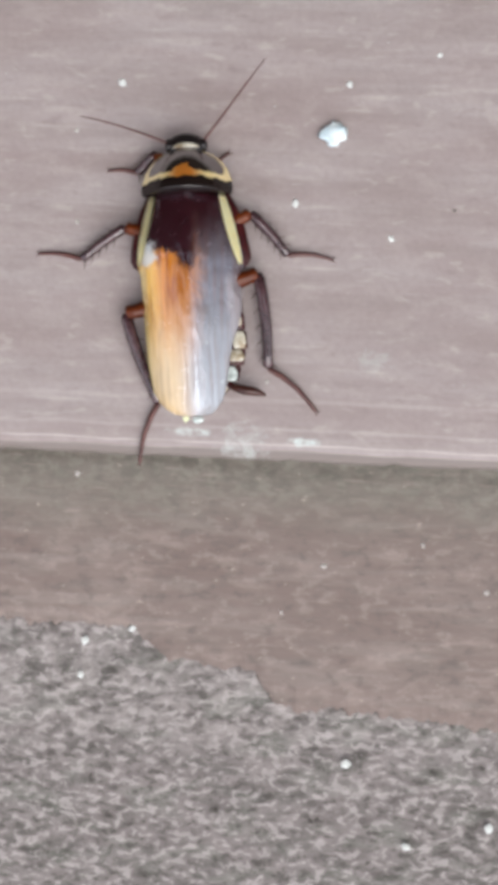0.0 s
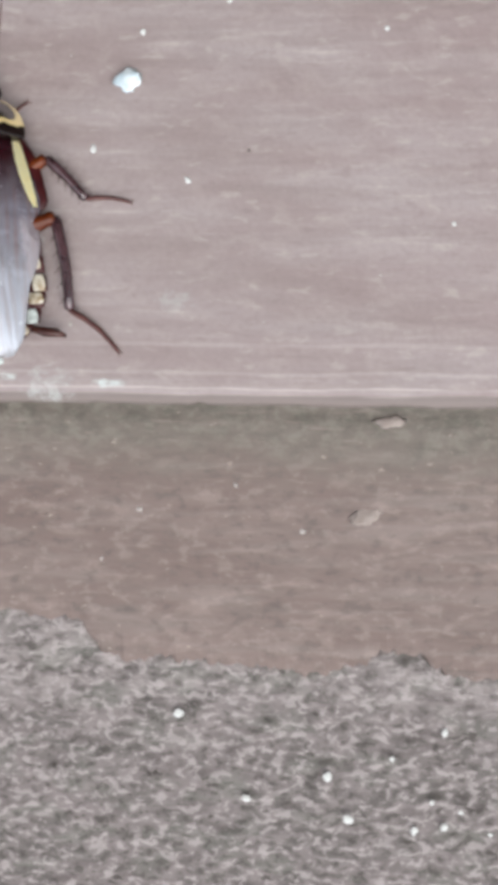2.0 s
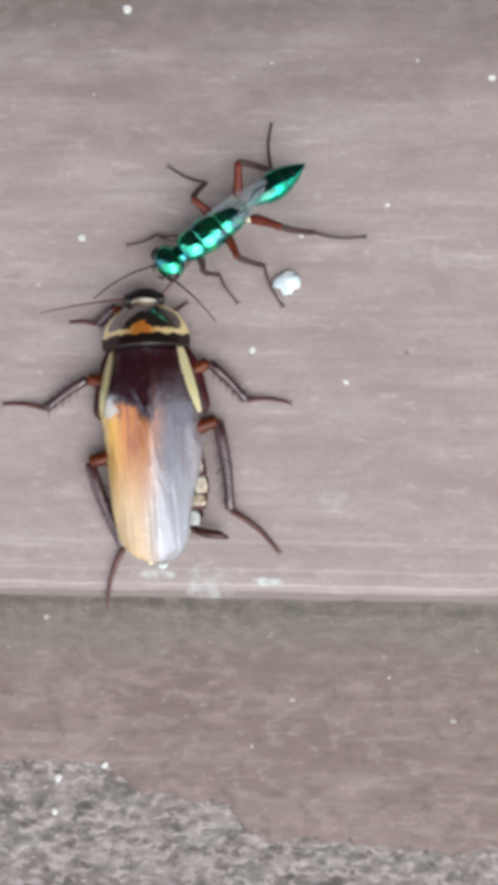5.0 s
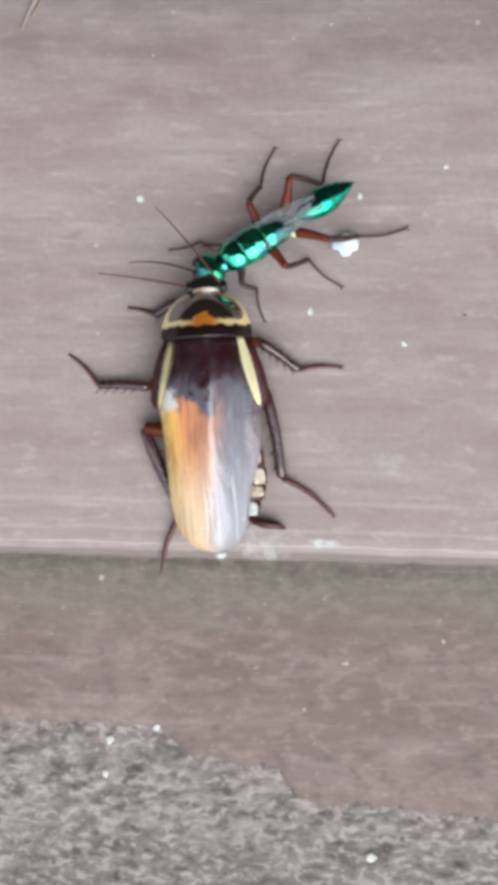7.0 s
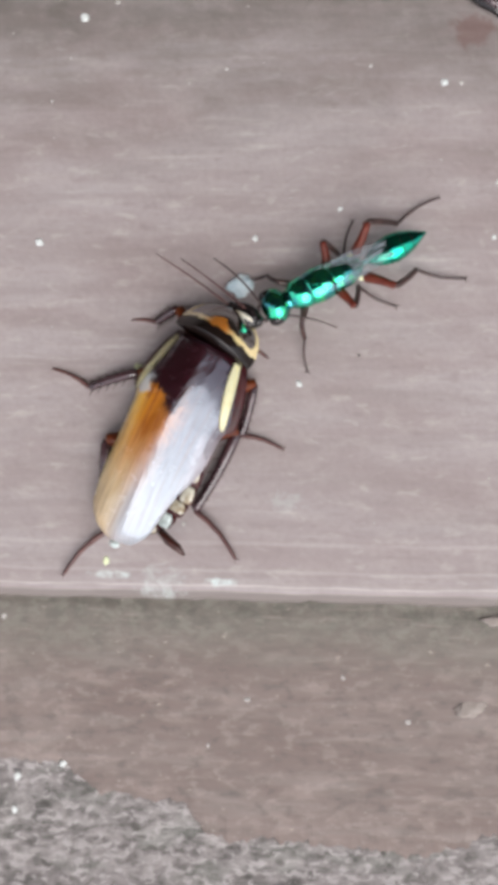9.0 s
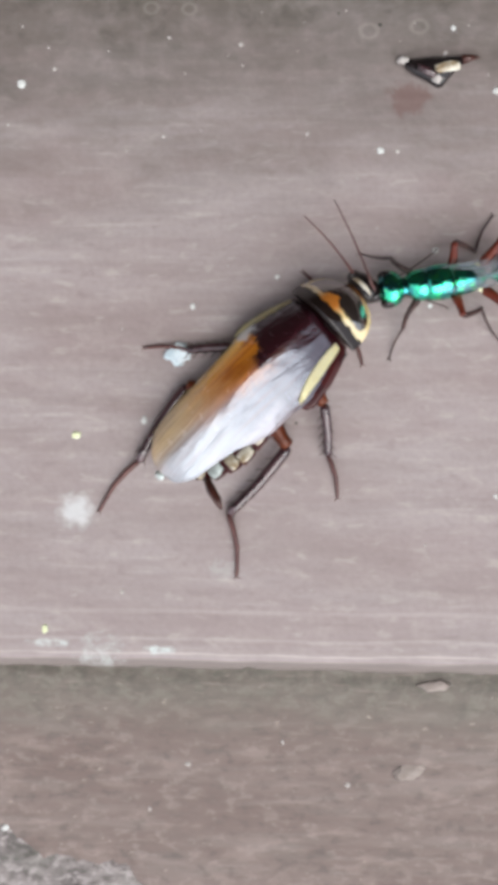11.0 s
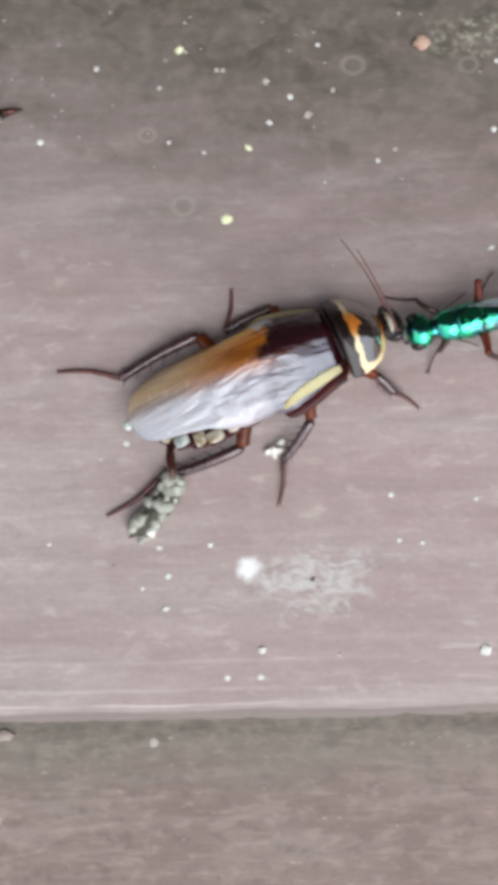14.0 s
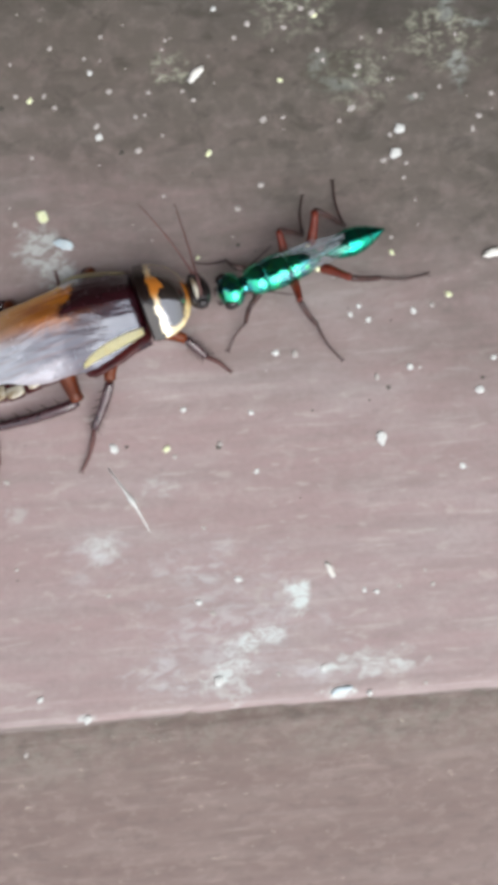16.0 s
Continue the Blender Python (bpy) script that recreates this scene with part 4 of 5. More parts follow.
LIME_SPECKS = [
    (-5.9, 21.4, 1.2), (-9, 0.3, 1.2), (55, 69.2, 1.4), (59.7, 50.2, 1.5), (98.5, 27.2, 1), (62.3, 58, 0.9), (110.2, 65, 0.9), (129.4, 57.6, 1.3),
    (110.7, 52, 1.8), (127.3, 46.1, 0.6), (142.3, 72.2, 0.9), (137.9, 65.2, 0.7), (148.5, 45, 0.9), (154.3, 39.9, 1.1), (122.3, 25.5, 1.2),
]
DUSTY_SPECKS = [
    (112.8, 70.7, 0.8), (116.5, 69.3, 0.6), (111.8, 65.4, 0.8), (108.7, 65.6, 0.8), (112.9, 64, 0.7), (119, 65.4, 0.8), (123.3, 64.9, 0.7), (128.2, 63.7, 0.7),
    (117.3, 61.6, 0.9), (121.7, 62.3, 0.7), (121.7, 58.5, 0.9), (124.5, 60, 0.6), (107.7, 51.3, 0.8), (132.1, 51.2, 0.9), (124.1, 53.2, 0.5), (110, 58.6, 0.6),
    (138.8, 71.1, 0.7), (149.4, 69.9, 0.7), (146.6, 66.1, 0.9), (150.3, 64.4, 0.6), (152.7, 62.3, 0.8), (135.7, 60.9, 1.1), (137.9, 61, 0.7), (145.5, 61.4, 1.1),
    (149.5, 58.1, 0.7),
]
DULL_SPECKS = [
    (148.5, 55.3, 0.9), (151, 54.8, 0.7), (150.6, 53.2, 0.7), (158.7, 58.1, 0.8), (161.1, 61.9, 0.7), (159.5, 59.5, 0.8), (148.6, 46.7, 0.5), (152.4, 38.9, 0.7),
    (137, 34.7, 1.1), (145.7, 31.5, 0.9), (123.1, 24.6, 0.7), (128.1, 25.6, 0.7), (107.9, 29.8, 0.7), (104.8, 23.3, 0.9), (125.9, 7.5, 0.8), (149.7, 8.7, 0.7),
    (146.1, 8.8, 0.6), (114.9, 10.3, 0.7), (132.4, 0.5, 0.7), (148, -1.7, 0.5), (52.7, 65, 0.9), (64.4, 65.3, 0.9), (68.9, 61.4, 1.1), (71.7, 64.1, 0.8),
    (78.3, 57.3, 0.7),
]
CRUSTY_SPECKS = [
    (53.6, 58.9, 0.6), (45.8, 67.4, 0.7), (57, 14.8, 0.9), (62.3, 3.4, 1.1), (62.1, 0.6, 0.9), (58.5, 0.6, 0.9), (77.3, 14.8, 0.7), (49.6, 10.3, 0.6),
]
FRONT_SPECKS = [(6.4, -15.3, 1.0), (24.4, -17.5, 0.9), (50.2, -6.6, 1.4), (-20.6, -6.2, 0.8), (104.5, -6.2, 0.8), (2.0, -21.0, 0.6), (17.0, -12.5, 0.7)]
GRIT = [(10.4, -39.4, 1.5), (-20.1, -25.4, 1.3), (18.3, -50.1, 1.4), (27.9, -47.0, 1.4), (30.5, -52.5, 1.5), (38.4, -53.8, 1.3), (-14.7, -23.7, 1.2), (-20.7, -29.7, 1.1), (40.3, -50.0, 0.9), (41.9, -53.2, 1.2), (43.8, -51.2, 0.8), (47.4, -54.0, 0.8), (35.4, -44.5, 0.9), (41.3, -41.0, 1.2)]


def litter():
    for x, y, s in PALE_SPECKS:
        speck("speck", x, y, s, WHITE, "pale dusty speck on the brown paint", "specks on the sill")
    for x, y, s in WHITE_SPECKS:
        speck("speck", x, y, s, WHITE, "chalk-white crumb on the brown paint", "specks on the sill")
    for x, y, s in LIME_SPECKS:
        speck("speck", x, y, s, LIME, "pale yellow-green grain on the brown paint", "specks on the sill")
    for x, y, s in CRUSTY_SPECKS:
        speck("speck", x, y, s, WHITE, "pale crusty speck on the brown paint", "specks on the sill")
    for x, y, s in DUSTY_SPECKS + DULL_SPECKS:
        speck("speck", x, y, s, DULL, "dull beige speck of dried dirt on the paint", "specks on the sill")
    for x, y, s in FRONT_SPECKS:
        speck("speck", x, y, s, DULL, "dull beige grain on the sloping front", "specks on the front")
    for x, y, s in GRIT:
        speck("grit", x, y, s, WHITE, "white grain of grit in the concrete", "grit in the concrete")
    # bluish-white chip
    ob = part("chip", lump((1.35, 1.1, 0.35), 5.2, 0.26, 3), BLUISH)
    ob.matrix_world = pose(5.1 * MM, 30.3 * MM, 0, 0, 0, 15)
    tagged(ob, "bluish-white flat chip lying on the sill", "chip")
    # pale bluish crust on the concrete
    rnd = random.Random(11)
    ob = part("crust", lump((1.6, 0.8, 0.3), 3.3, 0.45, 3), WHITE)
    ob.matrix_world = pose(53.2 * MM, -52.6 * MM, slope_z(-52.6 * MM) - 0.4 * MM, 0, 0, -25)
    for i in range(9):
        r = 0.4 + 0.5 * rnd.random()
        part("lump", lump((r, r * 0.7, r * 0.5), i * 2.1, 0.35, 2), WHITE if i % 3 else DULL, ob).matrix_local = pose(rnd.uniform(-2.2, 2.6) * MM, rnd.uniform(-3.2, 1.0) * MM, -0.1 * MM)
    tagged(ob, "pale bluish lumpy crust stuck to the concrete", "crust")
    # lumpy grey-green pellet: pale grains stuck on a dark core, one end bare
    ob = part("pellet", lump((3.7, 1.1, 0.8), 3.0, 0.2, 3), SOIL)
    ob.matrix_world = pose(51.7 * MM, 19.1 * MM, 0, 0, 0, 50) @ Matrix.Scale(1.1, 4)
    rnd = random.Random(3)
    for i in range(21):
        f = (i + 0.5) / 21
        r = 0.45 + 0.5 * rnd.random()
        grain = part("grain", lump((r, r * 0.85, r * 0.8), i * 1.3, 0.25, 2), IVORY if i == 3 else LICHEN, ob)
        grain.matrix_local = pose((f - 0.52) * 6.9 * MM, (-0.75, 0.75, 0.0)[i % 3] * rnd.uniform(0.6, 1.15) * MM, rnd.uniform(0.3, 0.6) * MM, 0, 0, 40 * i)
    tagged(ob, "lumpy grey-green pellet of pale grains on a dark core", "pellet")
    # little beige crumb cluster
    ob = part("crumb", lump((0.75, 0.6, 0.45), 6.1, 0.45, 2), IVORY)
    ob.matrix_world = pose(64.4 * MM, 24.8 * MM, 0, 0, 0, 30)
    for dx, dy in ((0.9, 0.5), (-0.8, 0.35)):
        part("grain", lump((0.45, 0.4, 0.4), dx * 5, 0.3, 2), IVORY, ob).matrix_local = pose(dx * MM, dy * MM, 0)
    tagged(ob, "ragged ivory crumb on the paint", "crumb")
    # ivory flake
    ob = part("flake", lump((2.2, 1.3, 0.5), 7.7, 0.2, 4), IVORY)
    ob.matrix_world = pose(94.3 * MM, 33.0 * MM, 0, 0, 0, 20)
    part("piece", lump((1.65, 1.15, 0.5), 2.2, 0.22, 4), IVORY, ob).matrix_local = pose(-3.75 * MM, -0.35 * MM, 0, 0, 0, -8)
    tagged(ob, "curled ivory flake lying on the sill", "flake")
    ob = part("flake", lump((0.95, 0.45, 0.25), 8.8, 0.25, 3), IVORY)
    ob.matrix_world = pose(159.4 * MM, 44.0 * MM, 0, 0, 0, 10)
    tagged(ob, "small ivory flake lying on the sill", "flake")
    for x, yy, r, turn, mat, label in (
        (128.6, 66.5, (1.1, 0.42, 0.3), 45, IVORY, "slim ivory flake lying at the back of the sill"), (138.8, 11.2, (0.85, 0.3, 0.12), 110, IVORY, "slim ivory flake on the paint"),
        (112.9, 48.6, (1.0, 0.5, 0.3), -20, BLUISH, "bluish-white sliver on the pale stain"), (139.0, -1.7, (1.1, 0.35, 0.07), 8, BLUISH, "bluish-white sliver by the front edge"),
        (81.5, 68.8, (0.85, 0.75, 0.4), 30, TAWNY, "tawny crumb lying at the back of the sill"), (99.6, 66.5, (1.25, 0.5, 0.35), -40, IVORY, "slim ivory flake lying at the back of the sill"),
    ):
        ob = part("flake", lump(r, x * 0.37, 0.22, 3), mat)
        ob.matrix_world = pose(x * MM, yy * MM, 0, 0, 0, turn)
        tagged(ob, label, "flake")
    ob = part("fibre", tube([(-2.3, 3.7, 0.05), (-1.2, 1.9, 0.07), (-0.3, 0.5, 0.12), (0.0, 0.0, 0.14), (0.4, -0.7, 0.12), (1.7, -3.5, 0.05)], (0.04, 0.09, 0.2, 0.36, 0.13, 0.04), 8), WHITE)
    ob.matrix_world = pose(118.1 * MM, 20.3 * MM, 0)
    tagged(ob, "pale dusty plant fibre stuck to the sill", "fibre")
    ob = part("fibre", tube([(-2.6, -4.6, 0.1), (-1.9, -2.8, 0.25), (-0.9, -1.0, 0.4), (0.6, 0.6, 0.4), (2.4, 1.9, 0.1)], (0.1, 0.2, 0.24, 0.2, 0.1), 7), CRUMB)
    ob.matrix_world = pose(-27.9 * MM, 57.9 * MM, 0)
    part("strand", tube([(-1.4, -3.0, 0.1), (-0.6, -1.6, 0.3), (0.5, -0.5, 0.3), (1.6, 0.4, 0.1)], (0.08, 0.12, 0.12, 0.06), 7), CRUMB, ob)
    tagged(ob, "curled greyish plant fibre on the sill", "fibre")
    # dry dark husk with a pale hollow
    ob = part("husk", loft([(-1.9, 0.0, 0.35, 0.3, 0.35, 0.3), (-1.3, -0.2, 1.1, 0.45, 0.5, 0.4), (-0.5, -0.5, 2.2, 0.5, 0.6, 0.5), (0.2, -0.5, 3.0, 0.55, 0.7, 0.5), (0.9, -0.2, 3.5, 0.5, 0.5, 0.45), (1.25, -0.6, 3.6, 0.4, 0.2, 0.3)], 16), BLACK)
    ob.matrix_world = pose(33.0 * MM, 61.6 * MM, 0.05 * MM, 0, 0, 4)
    part("hollow", lump((1.35, 0.5, 0.25), 9.4, 0.25, 3), CREAM, ob, "pale hollow of the husk").matrix_local = pose(0.9 * MM, -0.1 * MM, 0.9 * MM, 0, 0, 6)
    part("fold", lump((1.2, 0.35, 0.3), 4.4, 0.3, 3), SHIN, ob).matrix_local = pose(-1.5 * MM, -0.3 * MM, 0.75 * MM, 0, 0, -38)
    part("tuft", lump((0.6, 0.5, 0.3), 3.9, 0.35, 3), DULL, ob).matrix_local = pose(-0.3 * MM, -1.2 * MM, 0.5 * MM)
    part("tip", tube([(2.6, 0.8, 0.5), (3.6, 1.0, 0.4), (4.6, 1.1, 0.2)], (0.5, 0.35, 0.1), 7), CERCUS, ob, "rust-brown tip")
    part("flap", tube([(-3.2, 1.0, 0.4), (-3.9, 1.3, 0.35), (-4.4, 1.2, 0.2)], (0.4, 0.45, 0.2), 7), DULL, ob)
    tagged(ob, "broken dark insect husk with a pale hollow", "husk")
    # paint crumb at the edge and a dull smear of grit on the front
    ob = part("paint_crumb", lump((1.5, 0.6, 0.14), 1.4, 0.3, 3), CRUMB)
    ob.matrix_world = pose(33.6 * MM, -5.4 * MM, slope_z(-5.4 * MM), 0, 0, 4)
    tagged(ob, "loose beige paint crumb under the edge", "paint crumb")
    ob = part("paint_crumb", lump((1.7, 0.9, 0.09), 2.4, 0.3, 3), CRUMB)
    ob.matrix_world = pose(31.2 * MM, -15.6 * MM, slope_z(-15.6 * MM), 0, 0, 25)
    tagged(ob, "flat beige crumb stuck to the front", "paint crumb")


def scatter():
    """Fine dust grains too small to count."""
    rnd = random.Random(7)
    bm = bmesh.new()
    for i in range(235):
        x = rnd.uniform(-34, 170)
        y = rnd.uniform(-2.5, 80) if i < 60 else 80 - abs(rnd.gauss(0, 16))
        if i > 220:
            x = 92 + rnd.random() * 78
            y = 80 - 46 * rnd.random() ** 1.5
        if y < -2.5:
            continue
        r = 0.12 + (0.3 if i > 220 else 0.2) * rnd.random() ** 3
        c = Vector((x, y, r * 0.4)) * MM
        vs = [bm.verts.new(c + Vector((math.cos(a) * r * rnd.uniform(0.7, 1.3), math.sin(a) * r * rnd.uniform(0.7, 1.3), -r * 0.4)) * MM) for a in (0, 1.26, 2.5, 3.8, 5.0)]
        tip = bm.verts.new(c + Vector((0, 0, r * 0.4)) * MM)
        for k in range(5):
            bm.faces.new((vs[k], vs[(k + 1) % 5], tip))
    dark = bmesh.new()
    for i in range(45):
        x, y = rnd.uniform(-34, 170), 80 - 75 * rnd.random() ** 1.8
        if rnd.random() < 0.5:
            x = 90 + rnd.random() * 80
        r = 0.12 + 0.22 * rnd.random() ** 2
        vs = [dark.verts.new(Vector((x + math.cos(a) * r * rnd.uniform(0.7, 1.4), y + math.sin(a) * r * rnd.uniform(0.7, 1.3), -0.01)) * MM) for a in (0, 1.26, 2.5, 3.8, 5.0)]
        tip = dark.verts.new(Vector((x, y, r * 0.5)) * MM)
        for k in range(5):
            dark.faces.new((vs[k], vs[(k + 1) % 5], tip))
    tagged(part("dirt_grains", dark, SOIL), "fine dark dirt grains strewn on the sill", "dirt", kind="stuff")
    tagged(part("dust", bm, DULL), "fine pale dust grains strewn on the sill", "dust", kind="stuff")


build_sill()
build_slope()
build_ground()
build_shell()
ROACH, ROACH_LIMBS, ROACH_FEELERS = cockroach()
WASP, WASP_LIMBS, WASP_FEELERS = jewel_wasp()
litter()
scatter()

# ---------------------------------------------------------------- what moves
# feet on the sill in each insect's own space: seconds, millimetres
ROACH_FEET = {
    "L1": [(0, -8.3, 11.7), (5.2, -8.3, 11.7), (7.5, -8.5, 12.1), (8.5, -11.2, 6.2), (11.5, -5.4, 12.8), (13.5, -4.8, 10.5)],
    "L2": [(0, -16.0, 3.3), (5.2, -16.0, 3.3), (7.5, -14.9, 8.3), (8, -16.8, 2.8), (8.5, -15.7, 0.3), (11, -13.5, -7.6), (11.5, -13.8, -10.0), (12, -12.2, 2.0), (12.5, -13.1, -4.8), (13, -12.9, -5.1), (13.5, -10.1, 2.6), (14, -10.7, 1.0), (14.5, -8.2, -6.1), (15, -8.6, -3.7), (15.5, -9.6, -11.6), (16, -8.1, 0.9)],
    "L3": [(0, -6.2, -19.1), (5.2, -6.2, -19.1), (7.5, -6.2, -15.6), (8, -5.0, -16.8), (8.5, -4.1, -19.6), (11, -2.5, -23.8), (11.5, -6.9, -20.6), (12, -3.5, -20.4), (12.5, 0.1, -17.2), (13, -4.9, -17.3), (13.5, -5.8, -22.5), (14, -9.5, -19.7)],
    "R1": [(0, 4.2, 13.0), (5.2, 4.2, 13.0), (7.5, 4.0, 10.1), (8, 5.0, 11.0), (11.5, 5.3, 9.2), (12.5, 8.6, 11.6), (13, 7.9, 10.9), (13.5, 8.9, 16.0), (14, 9.1, 15.1), (14.5, 7.5, 12.9), (15, 6.9, 5.9), (15.5, 8.4, 6.7), (16, 8.7, 15.8)],
    "R2": [(0, 14.6, 1.6), (5.2, 14.6, 1.6), (7.5, 13.9, 5.3), (8, 13.2, 3.7), (8.5, 10.0, 3.7), (11, 14.2, -2.6), (11.5, 13.1, 4.1), (12, 12.0, -0.1), (12.5, 16.1, 2.5), (13, 16.2, 2.1), (13.5, 13.5, -3.2), (14, 12.7, -2.9), (14.5, 13.6, -0.2), (15, 14.7, 0.8), (15.5, 14.4, 3.1), (16, 14.3, -3.9)],
    "R3": [(0, 12.5, -14.2), (5.2, 12.5, -14.2), (7.5, 12.4, -10.4), (8, 12.2, -9.1), (8.5, 11.7, -8.9), (11, 12.6, -16.2), (11.5, 14.2, -19.7), (12, 11.8, -15.6), (12.5, 13.0, -17.2), (13, 7.9, -17.8), (13.5, 9.2, -18.9), (14, 6.9, -20.4), (14.5, 7.9, -12.6), (15, 7.3, -11.1), (15.5, 8.7, -19.2), (16, 12.2, -12.8)],
}
WASP_FEET = {
    "L1": [(3, -9.2, 2.8), (3.5, -5.4, 7.6), (4, -6.8, 6.1), (4.5, -6.8, 4.3), (5, -7.0, 4.4), (7.5, -6.9, 6.0), (8, -7.1, 6.4), (8.5, -8.2, 7.8), (11, -6.9, 8.6), (11.5, -5.2, 8.0), (12, -3.6, 9.4), (12.5, -4.0, 12.0), (13, -6.8, 9.0), (13.5, -6.0, 9.9), (14, -3.9, 7.2), (14.5, -3.1, 7.1), (15, -4.3, 13.5), (15.5, -6.1, 13.1), (16, -5.3, 10.4)],
    "L2": [(3, -11.6, 2.6), (3.5, -12.1, -3.1), (4, -11.9, -1.5), (4.5, -11.4, -2.6), (5, -10.2, 0.7), (7.5, -7.7, -4.2), (8, -8.4, -6.5), (8.5, -4.8, -3.9), (11, -7.1, -3.7), (11.5, -6.0, -4.2), (12, -9.8, -4.0), (12.5, -8.0, -3.5), (13, -6.9, -0.3), (13.5, -10.0, -1.4), (14.5, -8.6, -1.0), (15, -8.4, -3.5), (15.5, -11.3, 2.2), (16, -11.8, -0.8)],
    "L3": [(3.5, -5.7, -10.3), (4, -7.1, -11.5), (4.5, -6.2, -13.2), (5, -10.4, -11.9), (5.2, -9.5, -13.3), (7.5, -6.2, -13.2), (8, -7.3, -9.5), (8.5, -5.7, -12.2), (12, -7.1, -9.6), (12.5, -8.9, -15.1), (13, -5.6, -16.4), (15, -6.2, -13.4), (15.5, -8.3, -11.3), (16, -6.3, -14.5)],
    "R1": [(3.5, 4.4, 5.7), (4, 3.4, 6.2), (4.5, 3.3, 5.8), (5, 4.9, 10.2)],
    "R2": [(3.5, 8.4, 1.2), (4, 8.7, 3.8), (4.5, 6.9, -1.8), (5, 9.1, 1.7), (5.2, 8.6, 3.7), (7.5, 8.1, -7.5), (8, 7.9, -3.0), (8.5, 4.6, -3.6), (11, 6.8, -4.6), (11.5, 6.3, -0.6), (12, 4.3, -2.6), (12.5, 4.8, -0.6), (13, 7.2, -3.1), (13.5, 8.9, 0.1), (14, 4.8, -1.6), (14.5, 6.4, -0.1), (15, 2.6, -2.5), (15.5, 6.5, -0.7), (16, 7.3, -3.4)],
    "R3": [(3.5, 2.2, -16.4), (4, 4.4, -12.4), (4.5, 1.0, -16.2), (5, 6.3, -9.9), (5.2, 6.3, -11.1), (7.5, 4.9, -11.4), (8, 5.2, -7.6), (8.5, 3.2, -14.3), (12, 3.1, -6.2), (12.5, 4.1, -7.7), (13, 4.1, -13.4), (13.5, 4.3, -8.4), (14.5, 8.6, -5.7), (15, 4.4, -4.6), (15.5, 6.8, -11.3), (16, 7.6, -7.2)],
}
# knees of the walking cockroach
ROACH_KNEES = {
    "L3": [(11, -7.5, -7.5), (11.5, -6.9, -4.3), (12, -6.6, -10.0), (13, -5.4, -5.4), (13.5, -6.1, -6.8), (14, -7.7, -4.3), (16, -5.8, -4.6)],
    "L2": [(11, -5.9, -0.4), (11.5, -7.0, -1.4), (12, -5.5, 4.7), (12.5, -5.2, 1.7), (13, -5.4, 0.6), (13.5, -5.7, 3.6), (14, -5.0, 4.6), (16, -4.5, 4.7)],
    "R3": [(11, 7.4, -2.8), (11.5, 8.1, -5.6), (12, 6.3, -1.0), (12.5, 8.0, -2.4), (13, 7.8, -2.4), (13.5, 6.5, -3.2), (14, 6.3, -4.5), (14.5, 7.4, -5.5), (15, 7.3, -3.3), (16, 6.9, -0.9)],
    "R2": [(11, 6.7, 2.8), (11.5, 4.1, 6.0), (12, 4.5, 4.6), (12.5, 6.2, 4.8), (13, 6.0, 4.7), (13.5, 5.7, 2.1), (14, 6.4, 3.4), (14.5, 6.2, 5.0), (15, 6.7, 5.6), (16, 6.8, 2.5)],
}
ROACH_TURN = {"R": [(0, -43, 0), (1, -46, 0), (1.5, -56, 0), (2, -12, 0), (2.5, -22, 0), (3, -42, 0), (3.5, -42, 0), (4, -5, 0), (4.5, -14, 0), (5, -46, -8), (6.3, 8, -8), (7.5, 57, -4), (8, 79, 0), (8.5, 76, 0), (9.7, 74, 14), (11, 66, 22), (12, 76, 18), (13, 74, 16), (14, 100, 50), (15, 92, 30), (16, 84, 22)],
              "L": [(0, 69, 0), (3.5, 80, 0), (4, 97, 0), (5, 94, 0), (7.5, 75, 0), (8, 80, 0), (8.5, 78, 0), (9.7, 85, 45), (11, 96, 56), (12.5, 102, 54), (14, 112, 50), (16, 118, 50)]}
WASP_TURN = {"R": [(0, -60, 0), (3.5, -62, 0), (4, -35, 0), (4.5, -25, 0), (5, -20, 0), (7.5, -60, 0), (8.5, -70, 0), (9.7, -110, 0), (11, -165, 0), (16, -170, 0)],
             "L": [(0, 60, 0), (3, 60, 0), (3.5, 90, 0), (4, 120, 0), (5, 112, 0), (7.5, 110, 0), (8.5, 140, 0), (11, 172, 0), (16, 172, 0)]}


def aim(a, b):
    """The pose at a whose x axis points to b, in millimetres."""
    d = (b - a).normalized()
    side = Vector((0, 0, 1)).cross(d).normalized()
    m = Matrix((d, side, d.cross(side))).transposed().to_4x4()
    m.translation = a * MM
    return m


